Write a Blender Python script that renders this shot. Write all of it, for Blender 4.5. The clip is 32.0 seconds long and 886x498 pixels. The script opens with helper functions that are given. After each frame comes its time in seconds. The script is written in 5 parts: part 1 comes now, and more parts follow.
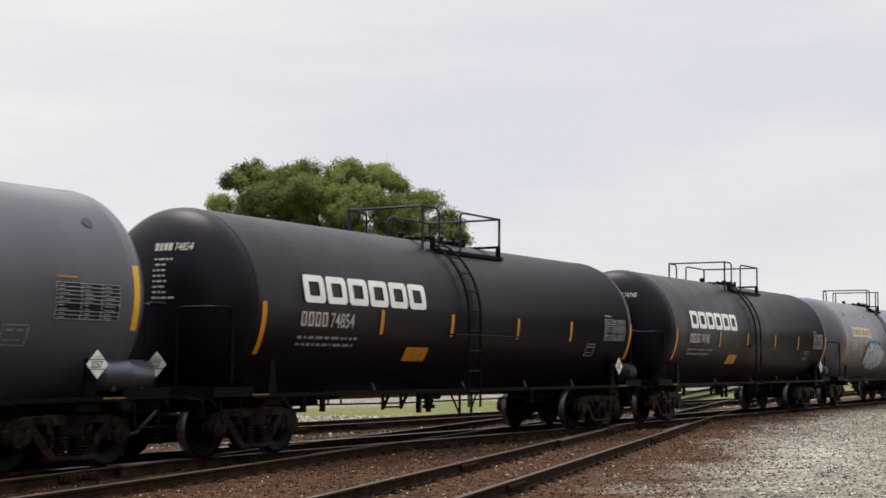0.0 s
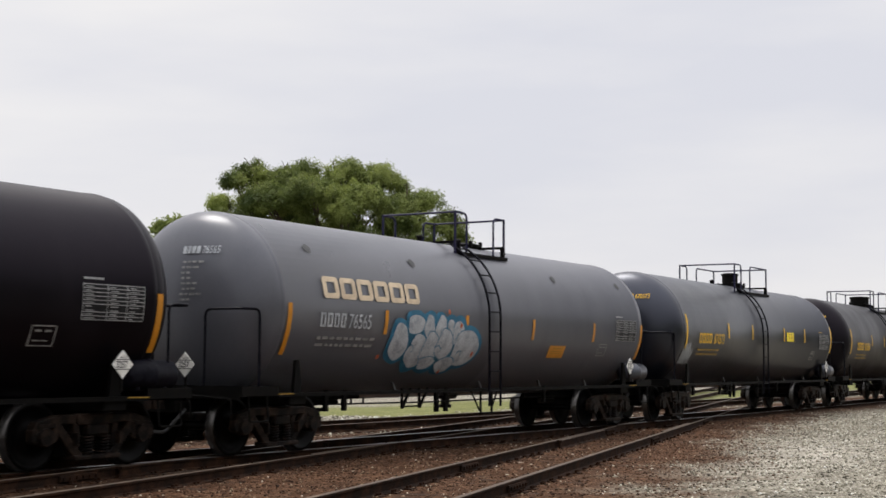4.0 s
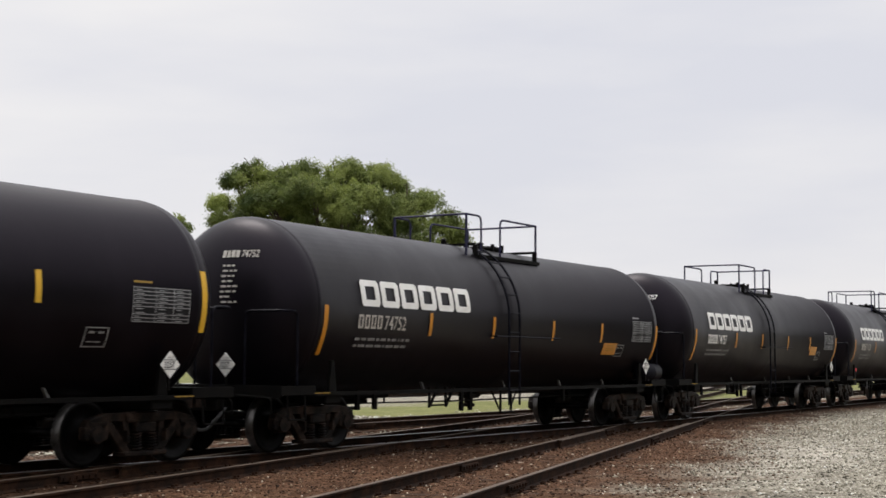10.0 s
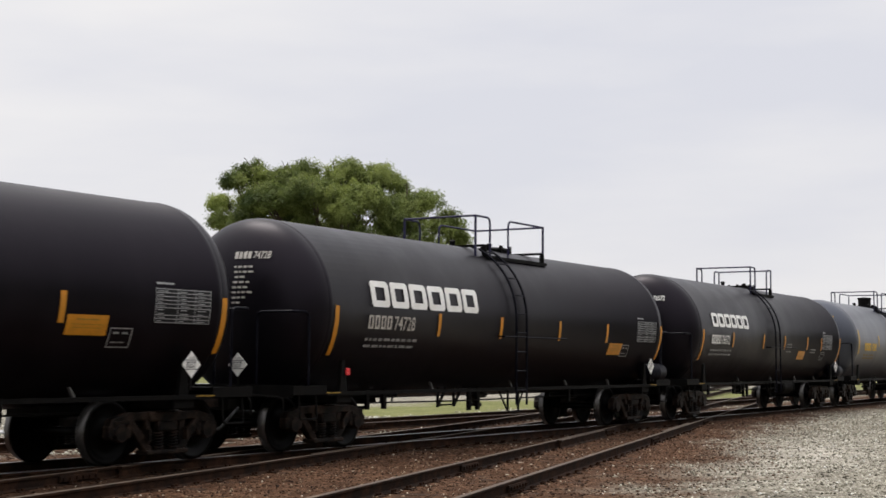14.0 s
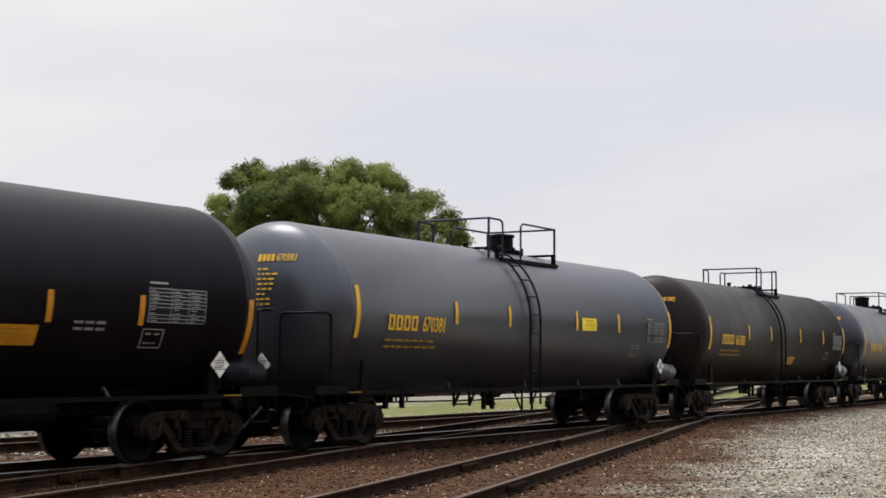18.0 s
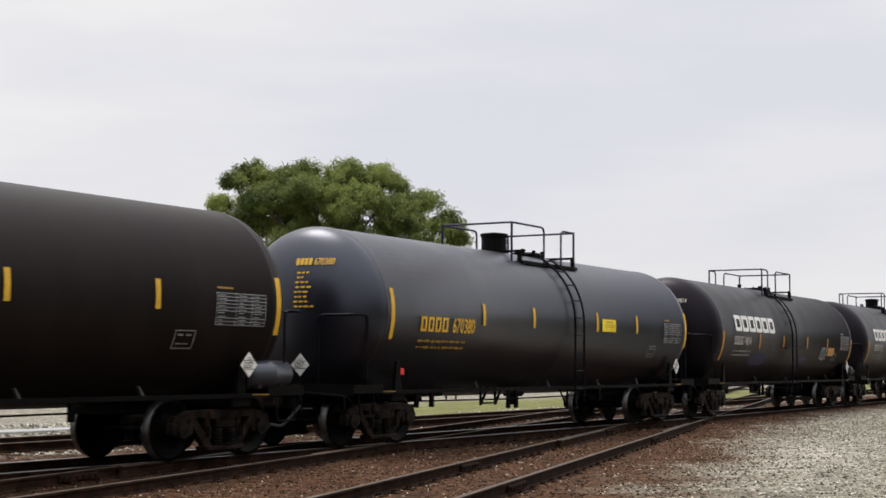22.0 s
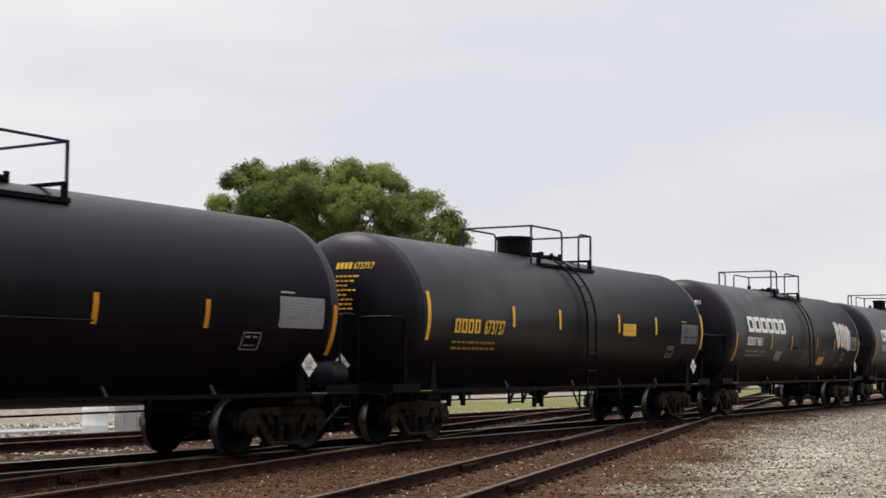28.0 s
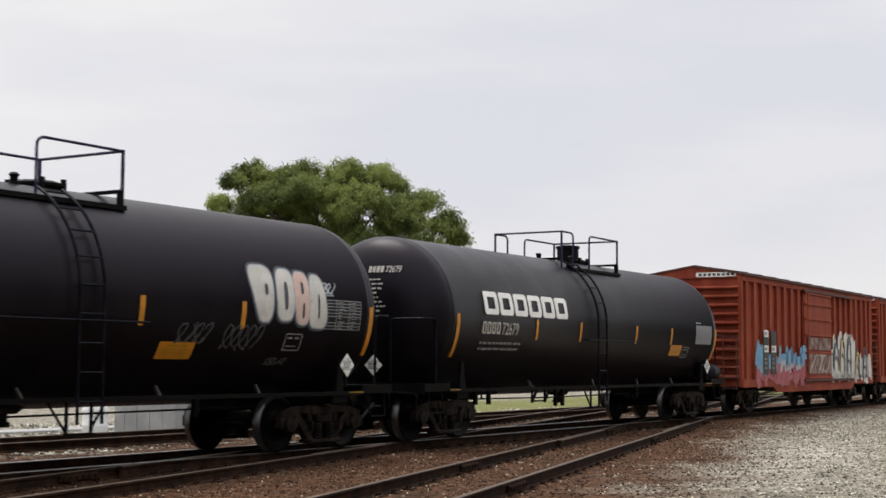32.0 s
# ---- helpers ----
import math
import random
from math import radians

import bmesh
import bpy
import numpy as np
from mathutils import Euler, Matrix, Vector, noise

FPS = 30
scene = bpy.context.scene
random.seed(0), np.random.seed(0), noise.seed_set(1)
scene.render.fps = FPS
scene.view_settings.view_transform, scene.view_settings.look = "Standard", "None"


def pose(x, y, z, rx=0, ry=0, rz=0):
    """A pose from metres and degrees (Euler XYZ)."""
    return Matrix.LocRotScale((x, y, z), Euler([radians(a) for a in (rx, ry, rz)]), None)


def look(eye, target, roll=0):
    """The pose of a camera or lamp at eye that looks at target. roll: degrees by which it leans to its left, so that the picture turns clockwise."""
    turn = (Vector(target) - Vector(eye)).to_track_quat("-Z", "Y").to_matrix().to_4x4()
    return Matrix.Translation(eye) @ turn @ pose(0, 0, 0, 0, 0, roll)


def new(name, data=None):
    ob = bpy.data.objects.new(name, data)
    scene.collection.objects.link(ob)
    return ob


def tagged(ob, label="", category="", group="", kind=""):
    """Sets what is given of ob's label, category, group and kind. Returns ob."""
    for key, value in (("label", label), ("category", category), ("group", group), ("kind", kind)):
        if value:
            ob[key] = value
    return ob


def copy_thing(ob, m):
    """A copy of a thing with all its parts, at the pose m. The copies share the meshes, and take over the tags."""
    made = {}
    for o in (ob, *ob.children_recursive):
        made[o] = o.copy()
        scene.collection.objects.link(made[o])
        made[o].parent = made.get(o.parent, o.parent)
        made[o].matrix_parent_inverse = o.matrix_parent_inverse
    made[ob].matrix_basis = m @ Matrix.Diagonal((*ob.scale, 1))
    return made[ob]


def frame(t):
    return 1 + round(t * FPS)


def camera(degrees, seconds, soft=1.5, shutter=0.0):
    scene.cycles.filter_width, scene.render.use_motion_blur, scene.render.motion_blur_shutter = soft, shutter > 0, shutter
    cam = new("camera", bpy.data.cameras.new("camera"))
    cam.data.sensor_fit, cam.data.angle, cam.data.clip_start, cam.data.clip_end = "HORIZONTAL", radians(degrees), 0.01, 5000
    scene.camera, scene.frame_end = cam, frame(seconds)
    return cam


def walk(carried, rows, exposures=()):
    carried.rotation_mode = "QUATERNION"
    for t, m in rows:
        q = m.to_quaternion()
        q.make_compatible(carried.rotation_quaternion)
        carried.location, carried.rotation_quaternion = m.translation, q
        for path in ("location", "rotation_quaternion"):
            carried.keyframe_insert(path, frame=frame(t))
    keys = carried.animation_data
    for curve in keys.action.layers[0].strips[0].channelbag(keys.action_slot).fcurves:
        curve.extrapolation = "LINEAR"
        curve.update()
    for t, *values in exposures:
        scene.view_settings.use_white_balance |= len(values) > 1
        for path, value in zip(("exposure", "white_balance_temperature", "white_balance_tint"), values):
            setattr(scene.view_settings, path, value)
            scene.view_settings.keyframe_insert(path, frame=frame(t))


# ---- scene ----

# ---------- camera: stands still beside the track ----------
# x runs along the train's track, y away from the camera, z = 0 is the top of the rails
cam = camera(34.82, 32.0, soft=1.6, shutter=0.15)
EYE = (0.0, 0.0, 1.456)
AZ, PITCH = radians(32.874), radians(4.637)
AIM = (math.cos(AZ) * math.cos(PITCH), math.sin(AZ) * math.cos(PITCH), 1.456 + math.sin(PITCH))
STAND = look(EYE, AIM, 0.33)
walk(cam, [(0.0, STAND), (32.0, STAND)], exposures=[(0.0, 0.0), (32.0, 0.0)])

# ---------- the plan in numbers ----------
D = 15.54            # from the camera to the middle of the train's track
BEND = 0.001045      # the track's gentle curve, 1 / radius
SPEED = 8.194        # the train's first speed in metres a second; it slows down a little


def on_track(s, off=0.0, z=0.0):
    """The pose at s metres along the train's track, off metres beyond its middle."""
    a = BEND * s
    x = math.sin(a) / BEND - off * math.sin(a)
    y = D + (1 - math.cos(a)) / BEND + off * math.cos(a)
    return pose(x, y, z, 0, 0, math.degrees(a))


# ---------- light: a bright overcast sky and a veiled sun ----------
SUN_AZ, SUN_EL = radians(72), radians(66)
world = bpy.data.worlds.new("sky")
scene.world = world
world.use_nodes = True
wn, wl = world.node_tree.nodes, world.node_tree.links
wn.clear()
out = wn.new("ShaderNodeOutputWorld")
bg = wn.new("ShaderNodeBackground")
sky = wn.new("ShaderNodeTexSky")
sky.sky_type = "NISHITA"
sky.sun_disc = False
sky.sun_elevation = SUN_EL
sky.sun_rotation = radians(90) - SUN_AZ
sky.dust_density = 3.0
tc = wn.new("ShaderNodeTexCoord")
mp = wn.new("ShaderNodeMapping")
mp.inputs["Scale"].default_value = (1.0, 1.0, 4.5)
mp.inputs["Rotation"].default_value = (0.0, 0.09, 0.4)
cl = wn.new("ShaderNodeTexNoise")
cl.inputs["Scale"].default_value = 2.3
cl.inputs["Detail"].default_value = 6.0
cl.inputs["Roughness"].default_value = 0.48
cr = wn.new("ShaderNodeValToRGB")
cr.color_ramp.elements[0].position, cr.color_ramp.elements[0].color = 0.33, (0.745, 0.75, 0.81, 1)
cr.color_ramp.elements[1].position, cr.color_ramp.elements[1].color = 0.62, (0.90, 0.882, 0.885, 1)
sk = wn.new("ShaderNodeMix")
sk.data_type = "RGBA"
sk.inputs["Factor"].default_value = 0.93
scl = wn.new("ShaderNodeVectorMath")
scl.operation = "SCALE"
scl.inputs["Scale"].default_value = 0.1
wl.new(tc.outputs["Generated"], mp.inputs["Vector"])
wl.new(mp.outputs["Vector"], cl.inputs["Vector"])
wl.new(cl.outputs["Fac"], cr.inputs["Fac"])
wl.new(sky.outputs["Color"], scl.inputs[0])
wl.new(scl.outputs["Vector"], sk.inputs["A"])
wl.new(cr.outputs["Color"], sk.inputs["B"])
# an overcast sky is brightest overhead
sx = wn.new("ShaderNodeSeparateXYZ")
wl.new(tc.outputs["Generated"], sx.inputs["Vector"])
zen = wn.new("ShaderNodeMapRange")
zen.interpolation_type = "SMOOTHSTEP"
for key, value in (("From Min", 0.25), ("From Max", 0.95), ("To Min", 1.0), ("To Max", 2.45)):
    zen.inputs[key].default_value = value
wl.new(sx.outputs["Z"], zen.inputs["Value"])
lift = wn.new("ShaderNodeVectorMath")
lift.operation = "SCALE"
wl.new(sk.outputs["Result"], lift.inputs[0])
wl.new(zen.outputs["Result"], lift.inputs["Scale"])
wl.new(lift.outputs["Vector"], bg.inputs["Color"])
bg.inputs["Strength"].default_value = 1.0
wl.new(bg.outputs["Background"], out.inputs["Surface"])
sun = new("sun", bpy.data.lights.new("sun", "SUN"))
sun.data.energy, sun.data.angle, sun.data.color = 2.1, radians(22), (1.0, 0.955, 0.89)
sun.matrix_world = look((0, 0, 60), (-math.cos(SUN_AZ) * math.cos(SUN_EL), -math.sin(SUN_AZ) * math.cos(SUN_EL), 60 - math.sin(SUN_EL)))


# ---------- materials ----------
def material(name, base, rough=0.6, metal=0.0, var=0.25, scale=6.0, fine=60.0, bump=0.15, tint=None, spec=0.5, streak=0.0, each=0.0, coat=0.0, sheen=(1, 1, 1)):
    """A painted, rusted or mineral surface: grain at two scales, blotches towards tint, streaks and fine relief."""
    m = bpy.data.materials.new(name)
    m.use_nodes = True
    n, l = m.node_tree.nodes, m.node_tree.links
    b = n["Principled BSDF"]
    b.inputs["Roughness"].default_value, b.inputs["Metallic"].default_value = rough, metal
    b.inputs["Specular IOR Level"].default_value = spec
    b.inputs["Specular Tint"].default_value = (*sheen, 1)
    b.inputs["Coat Weight"].default_value, b.inputs["Coat Roughness"].default_value = coat, 0.24
    t = n.new("ShaderNodeTexCoord")
    g = n.new("ShaderNodeMapping")
    g.inputs["Scale"].default_value = (1, 1, 1 - 0.85 * streak)
    l.new(t.outputs["Object"], g.inputs["Vector"])
    a = n.new("ShaderNodeTexNoise")
    a.inputs["Scale"].default_value, a.inputs["Detail"].default_value, a.inputs["Roughness"].default_value = scale, 5.0, 0.6
    f = n.new("ShaderNodeTexNoise")
    f.inputs["Scale"].default_value, f.inputs["Detail"].default_value = fine, 3.0
    l.new(g.outputs["Vector"], a.inputs["Vector"])
    l.new(t.outputs["Object"], f.inputs["Vector"])
    r = n.new("ShaderNodeValToRGB")
    tint = tint or tuple(min(1.0, c * 1.6 + 0.01) for c in base)
    r.color_ramp.elements[0].position, r.color_ramp.elements[0].color = 0.42, (*base, 1)
    r.color_ramp.elements[1].position, r.color_ramp.elements[1].color = 0.75, (*tint, 1)
    l.new(a.outputs["Fac"], r.inputs["Fac"])
    h = n.new("ShaderNodeMapRange")
    h.inputs["To Min"].default_value, h.inputs["To Max"].default_value = 1 - var, 1 + var
    h.inputs["From Min"].default_value, h.inputs["From Max"].default_value = 0.3, 0.7
    l.new(f.outputs["Fac"], h.inputs["Value"])
    v = n.new("ShaderNodeVectorMath")
    v.operation = "SCALE"
    l.new(r.outputs["Color"], v.inputs[0])
    if each:
        oi = n.new("ShaderNodeObjectInfo")
        e = n.new("ShaderNodeMapRange")
        e.inputs["To Min"].default_value, e.inputs["To Max"].default_value = 1 - each, 1 + each
        l.new(oi.outputs["Random"], e.inputs["Value"])
        mu = n.new("ShaderNodeMath")
        mu.operation = "MULTIPLY"
        l.new(e.outputs["Result"], mu.inputs[0])
        l.new(h.outputs["Result"], mu.inputs[1])
        l.new(mu.outputs["Value"], v.inputs["Scale"])
    else:
        l.new(h.outputs["Result"], v.inputs["Scale"])
    l.new(v.outputs["Vector"], b.inputs["Base Color"])
    rr = n.new("ShaderNodeMapRange")
    rr.inputs["To Min"].default_value, rr.inputs["To Max"].default_value = max(0.05, rough - 0.1), min(1.0, rough + 0.12)
    l.new(a.outputs["Fac"], rr.inputs["Value"])
    l.new(rr.outputs["Result"], b.inputs["Roughness"])
    if bump:
        k = n.new("ShaderNodeBump")
        k.inputs["Strength"].default_value, k.inputs["Distance"].default_value = bump, 0.01
        l.new(f.outputs["Fac"], k.inputs["Height"])
        l.new(k.outputs["Normal"], b.inputs["Normal"])
    return m


M = {
    "black_matt": material("matt_black_paint", (0.0034, 0.0029, 0.0039), 0.36, var=0.12, scale=1.2, tint=(0.0066, 0.0056, 0.0071), bump=0.03, streak=0.6, spec=0.135, sheen=(1.08, 0.94, 1.14)),
    "brown_black": material("brownish_black_paint", (0.0105, 0.0082, 0.0078), 0.42, var=0.12, scale=1.2, tint=(0.0165, 0.013, 0.012), bump=0.03, streak=0.6, spec=0.13, sheen=(1.1, 0.96, 0.94)),
    "black_gloss": material("glossy_black_paint", (0.0055, 0.0058, 0.0085), 0.31, var=0.1, scale=1.0, tint=(0.0125, 0.013, 0.018), bump=0.02, streak=0.75, spec=0.62, sheen=(0.9, 0.95, 1.14)),
    "grey_gloss": material("shiny_grey_black_paint", (0.028, 0.029, 0.036), 0.31, var=0.08, scale=1.0, tint=(0.042, 0.044, 0.052), bump=0.02, streak=0.7, spec=0.65, sheen=(0.9, 0.96, 1.12)),
    "grey_paint": material("faded_grey_paint", (0.076, 0.077, 0.088), 0.3, var=0.08, scale=1.0, tint=(0.1, 0.101, 0.113), bump=0.02, streak=0.6, spec=0.42, sheen=(0.95, 0.98, 1.07)),
    # sill bracket steel, lightened so its colour carries the small glints
    "bracket_glint": material("grey_steel_with_glint", (0.04, 0.039, 0.037), 0.45, var=0.3, scale=12.0, tint=(0.09, 0.086, 0.082), bump=0.05),
    "red_reflector": material("red_reflective_plastic", (0.62, 0.03, 0.035), 0.3, var=0.05, scale=20.0, bump=0.0),
    "frame_black": material("dirty_black_steel", (0.0022, 0.0021, 0.002), 0.6, var=0.3, scale=4.0, tint=(0.006, 0.005, 0.004), spec=0.08),
    "pipe": material("blue_black_pipe_paint", (0.002, 0.002, 0.005), 0.45, var=0.15, scale=8.0, spec=0.07),
    "rail_blue": material("dark_blue_railing_paint", (0.011, 0.010, 0.034), 0.5, var=0.15, scale=8.0, spec=0.15),
    "truck_iron": material("greasy_cast_iron", (0.004, 0.0032, 0.003), 0.5, var=0.5, scale=4.5, tint=(0.05, 0.032, 0.023), bump=0.4, spec=0.1),
    "wheel_steel": material("wheel_steel", (0.002, 0.0019, 0.0019), 0.4, 0.0, var=0.3, scale=6.0, tint=(0.006, 0.005, 0.0045), spec=0.06),
    "tread": material("worn_wheel_tread", (0.07, 0.066, 0.063), 0.3, 0.8, var=0.3, scale=8.0),
    "rust": material("rusty_rail_side", (0.013, 0.0068, 0.004), 0.9, var=0.4, scale=4.0, tint=(0.045, 0.021, 0.011), bump=0.4, spec=0.1),
    "railhead": material("polished_rail_head", (0.36, 0.35, 0.35), 0.34, 1.0, var=0.12, scale=5.0, bump=0.03),
    "dullhead": material("dull_rusted_rail_head", (0.06, 0.042, 0.03), 0.6, 0.0, var=0.3, scale=5.0, tint=(0.115, 0.08, 0.055), bump=0.1, spec=0.2),
    "tie_wood": material("weathered_creosote_wood", (0.032, 0.018, 0.011), 0.9, var=0.45, scale=7.0, tint=(0.10, 0.055, 0.032), bump=0.6, each=0.35, spec=0.1),
    "white": material("white_marking_paint", (0.80, 0.79, 0.75), 0.5, var=0.05, scale=5.0, tint=(0.70, 0.68, 0.62), bump=0.02),
    "cream": material("faded_cream_paint", (0.66, 0.53, 0.36), 0.5, var=0.12, scale=5.0, tint=(0.45, 0.35, 0.24), bump=0.02),
    "dim_white": material("dirty_white_stencil", (0.24, 0.235, 0.225), 0.6, var=0.3, scale=9.0, tint=(0.09, 0.09, 0.09), bump=0.02),
    "yellow": material("yellow_marking_paint", (0.72, 0.42, 0.02), 0.5, var=0.08, scale=6.0, tint=(0.6, 0.34, 0.02), bump=0.02),
    "amber": material("amber_reflective_tape", (0.55, 0.22, 0.01), 0.4, var=0.08, scale=6.0, tint=(0.42, 0.18, 0.01), bump=0.02),
    "bright_yellow": material("bright_yellow_panel", (0.85, 0.6, 0.01), 0.45, var=0.05, scale=6.0, bump=0.02),
    "table_white": material("white_table_lettering", (0.3, 0.3, 0.3), 0.6, var=0.3, scale=9.0, tint=(0.12, 0.12, 0.12), bump=0.02),
    "panel_grey": material("grey_data_panel", (0.16, 0.16, 0.17), 0.5, var=0.15, scale=9.0, bump=0.02),
    "panel_dark": material("dark_data_panel", (0.006, 0.006, 0.007), 0.5, var=0.15, scale=9.0, bump=0.02, spec=0.15),
    "worn_white": material("worn_white_stencil", (0.46, 0.43, 0.38), 0.55, var=0.3, scale=9.0, tint=(0.28, 0.26, 0.22), bump=0.02),
    "band_paint": material("faded_band_paint", (0.004, 0.004, 0.005), 0.42, var=0.12, scale=1.2, bump=0.02, spec=0.27, sheen=(0.95, 0.97, 1.06)),
    "notice_ink": material("brown_notice_lettering", (0.26, 0.15, 0.012), 0.5, var=0.3, scale=20.0, tint=(0.4, 0.25, 0.02), bump=0.0),
    "ink": material("black_lettering", (0.012, 0.012, 0.012), 0.5, var=0.1, bump=0.0),
    "box_red": material("faded_boxcar_red", (0.2, 0.032, 0.015), 0.7, var=0.2, scale=1.3, tint=(0.31, 0.075, 0.036), bump=0.05, streak=0.85, spec=0.2),
    "box_dark": material("dark_boxcar_roof_red", (0.05, 0.018, 0.014), 0.7, var=0.2, scale=2.0, tint=(0.1, 0.038, 0.028)),
    "worn_door": material("worn_painted_steel", (0.13, 0.055, 0.042), 0.7, var=0.5, scale=3.0, fine=14.0, tint=(0.36, 0.31, 0.27), bump=0.1, spec=0.2),
    "concrete": material("weathered_concrete", (0.26, 0.26, 0.255), 0.85, var=0.12, scale=2.0, tint=(0.36, 0.36, 0.35)),
    "plastic_white": material("white_plastic", (0.8, 0.8, 0.79), 0.4, var=0.03, scale=4.0, tint=(0.72, 0.71, 0.68), bump=0.02),
    "bark": material("grey_brown_bark", (0.07, 0.05, 0.035), 0.95, var=0.4, scale=6.0, tint=(0.12, 0.095, 0.07), bump=0.8),
    "spray_blue": material("blue_spray_paint", (0.012, 0.11, 0.19), 0.5, var=0.15, scale=5.0, bump=0.02),
    "spray_grey": material("pale_grey_spray_paint", (0.40, 0.42, 0.44), 0.5, var=0.3, scale=5.0, tint=(0.2, 0.215, 0.235), bump=0.02),
    "spray_white": material("chalky_spray_paint", (0.60, 0.58, 0.52), 0.6, var=0.12, scale=3.0, tint=(0.42, 0.41, 0.37), bump=0.02),
    "spray_pink_white": material("pinkish_spray_paint", (0.62, 0.46, 0.39), 0.6, var=0.12, scale=3.0, tint=(0.55, 0.36, 0.29), bump=0.02),
    "spray_dark": material("dark_spray_paint", (0.03, 0.035, 0.045), 0.5, var=0.2, scale=7.0, bump=0.02),
    "spray_red": material("orange_spray_paint", (0.4, 0.08, 0.02), 0.5, var=0.2, scale=7.0, bump=0.02),
    "spray_faint": material("worn_grey_spray_paint", (0.07, 0.07, 0.07), 0.6, var=0.4, scale=9.0, tint=(0.02, 0.02, 0.02), bump=0.02),
    "spray_violet": material("worn_violet_spray_paint", (0.055, 0.055, 0.13), 0.6, var=0.4, scale=9.0, tint=(0.02, 0.02, 0.05), bump=0.02),
    "spray_sky": material("light_blue_spray_paint", (0.12, 0.27, 0.42), 0.55, var=0.2, scale=6.0, tint=(0.2, 0.36, 0.5), bump=0.02),
    "spray_pink": material("pink_spray_paint", (0.34, 0.085, 0.1), 0.6, var=0.3, scale=6.0, tint=(0.42, 0.17, 0.17), bump=0.02, spec=0.2),
}


# ---------- mesh helpers ----------
def finish(name, bm, mat, smooth=False):
    me = bpy.data.meshes.new(name)
    bmesh.ops.recalc_face_normals(bm, faces=bm.faces)
    for f in bm.faces:
        f.smooth = smooth
    bm.to_mesh(me)
    bm.free()
    for mm in (mat if isinstance(mat, (list, tuple)) else [mat]):
        me.materials.append(mm)
    return me


def part(name, bm, mat, parent=None, label="", at=None, smooth=False):
    """Links a bmesh, or a mesh made before, as one mesh object under a thing or a part."""
    me = bm if isinstance(bm, bpy.types.Mesh) else finish(name, bm, mat, smooth)
    ob = new(name, me)
    ob.parent = parent
    if at is not None:
        ob.matrix_basis = at
    if label:
        ob["label"] = label
    return ob


def box(bm, x0, x1, y0, y1, z0, z1, bevel=0.0, m=None):
    ret = bmesh.ops.create_cube(bm, size=1.0)
    vs = ret["verts"]
    bmesh.ops.transform(bm, matrix=Matrix.LocRotScale(((x0 + x1) / 2, (y0 + y1) / 2, (z0 + z1) / 2), None, (abs(x1 - x0), abs(y1 - y0), abs(z1 - z0))), verts=vs)
    if bevel:
        es = list({e for v in vs for e in v.link_edges})
        r = bmesh.ops.bevel(bm, geom=es, offset=bevel, segments=1, affect="EDGES")
        vs = list({v for f in r["faces"] for v in f.verts} | {v for v in vs if v.is_valid})
    if m is not None:
        bmesh.ops.transform(bm, matrix=m, verts=vs)
    return bm


def beam(bm, a, b, w, h=None):
    """A square bar from a to b, w wide and h high."""
    a, b = Vector(a), Vector(b)
    d = b - a
    q = d.to_track_quat("X", "Z").to_matrix().to_4x4()
    return box(bm, 0, d.length, -w / 2, w / 2, -(h or w) / 2, (h or w) / 2, 0, Matrix.Translation(a) @ q)


def tube(bm, pts, r, seg=6):
    """A round pipe through the points."""
    pts = [Vector(p) for p in pts]
    rings = []
    side = None
    for i, p in enumerate(pts):
        d = (pts[min(i + 1, len(pts) - 1)] - pts[max(i - 1, 0)]).normalized()
        if side is None:
            side = d.orthogonal().normalized()
        side = (side - d * side.dot(d)).normalized()
        up = d.cross(side)
        rings.append([bm.verts.new(p + r * (math.cos(k * math.tau / seg) * side + math.sin(k * math.tau / seg) * up)) for k in range(seg)])
    for r0, r1 in zip(rings, rings[1:]):
        for k in range(seg):
            bm.faces.new((r0[k], r0[(k + 1) % seg], r1[(k + 1) % seg], r1[k]))
    bm.faces.new(rings[0][::-1])
    bm.faces.new(rings[-1])
    return bm


def rounded(pts, r, n=4):
    """The points with their inner corners rounded."""
    pts = [Vector(p) for p in pts]
    res = [pts[0]]
    for a, b, c in zip(pts, pts[1:], pts[2:]):
        u, w = (a - b).normalized(), (c - b).normalized()
        p, q = b + u * r, b + w * r
        for i in range(n + 1):
            t = i / n
            res.append((1 - t) ** 2 * p + 2 * t * (1 - t) * b + t * t * q)
    return res + [pts[-1]]


def revolve(bm, prof, axis="X", seg=32, closed=False):
    """A turned body: prof is a list of (place on the axis, radius)."""
    rings = []
    for a, r in prof:
        ring = []
        for k in range(seg):
            c, s = math.cos(k * math.tau / seg) * r, math.sin(k * math.tau / seg) * r
            ring.append(bm.verts.new((a, c, s) if axis == "X" else (c, a, s) if axis == "Y" else (c, s, a)))
        rings.append(ring)
    for r0, r1 in zip(rings, rings[1:]):
        for k in range(seg):
            bm.faces.new((r0[k], r0[(k + 1) % seg], r1[(k + 1) % seg], r1[k]))
    bm.faces.new(rings[0][::-1])
    bm.faces.new(rings[-1])
    return bm


def thing(name, label, category, group=""):
    return tagged(new(name), label, category, group)


# ---------- ground ----------
def line_ab(x):
    return 11.08 + 0.287 * (x - 20)


def line_cd(x):
    return 14.38 + 0.25 * (x - 16) + 0.0005 * (x - 16) ** 2


def train_line(x):
    return D + 0.5 * BEND * x * x * (1 + 0.25 * (BEND * x) ** 2)


def smooth_step(a, b, v):
    t = np.clip((v - a) / (b - a), 0, 1)
    return t * t * (3 - 2 * t)


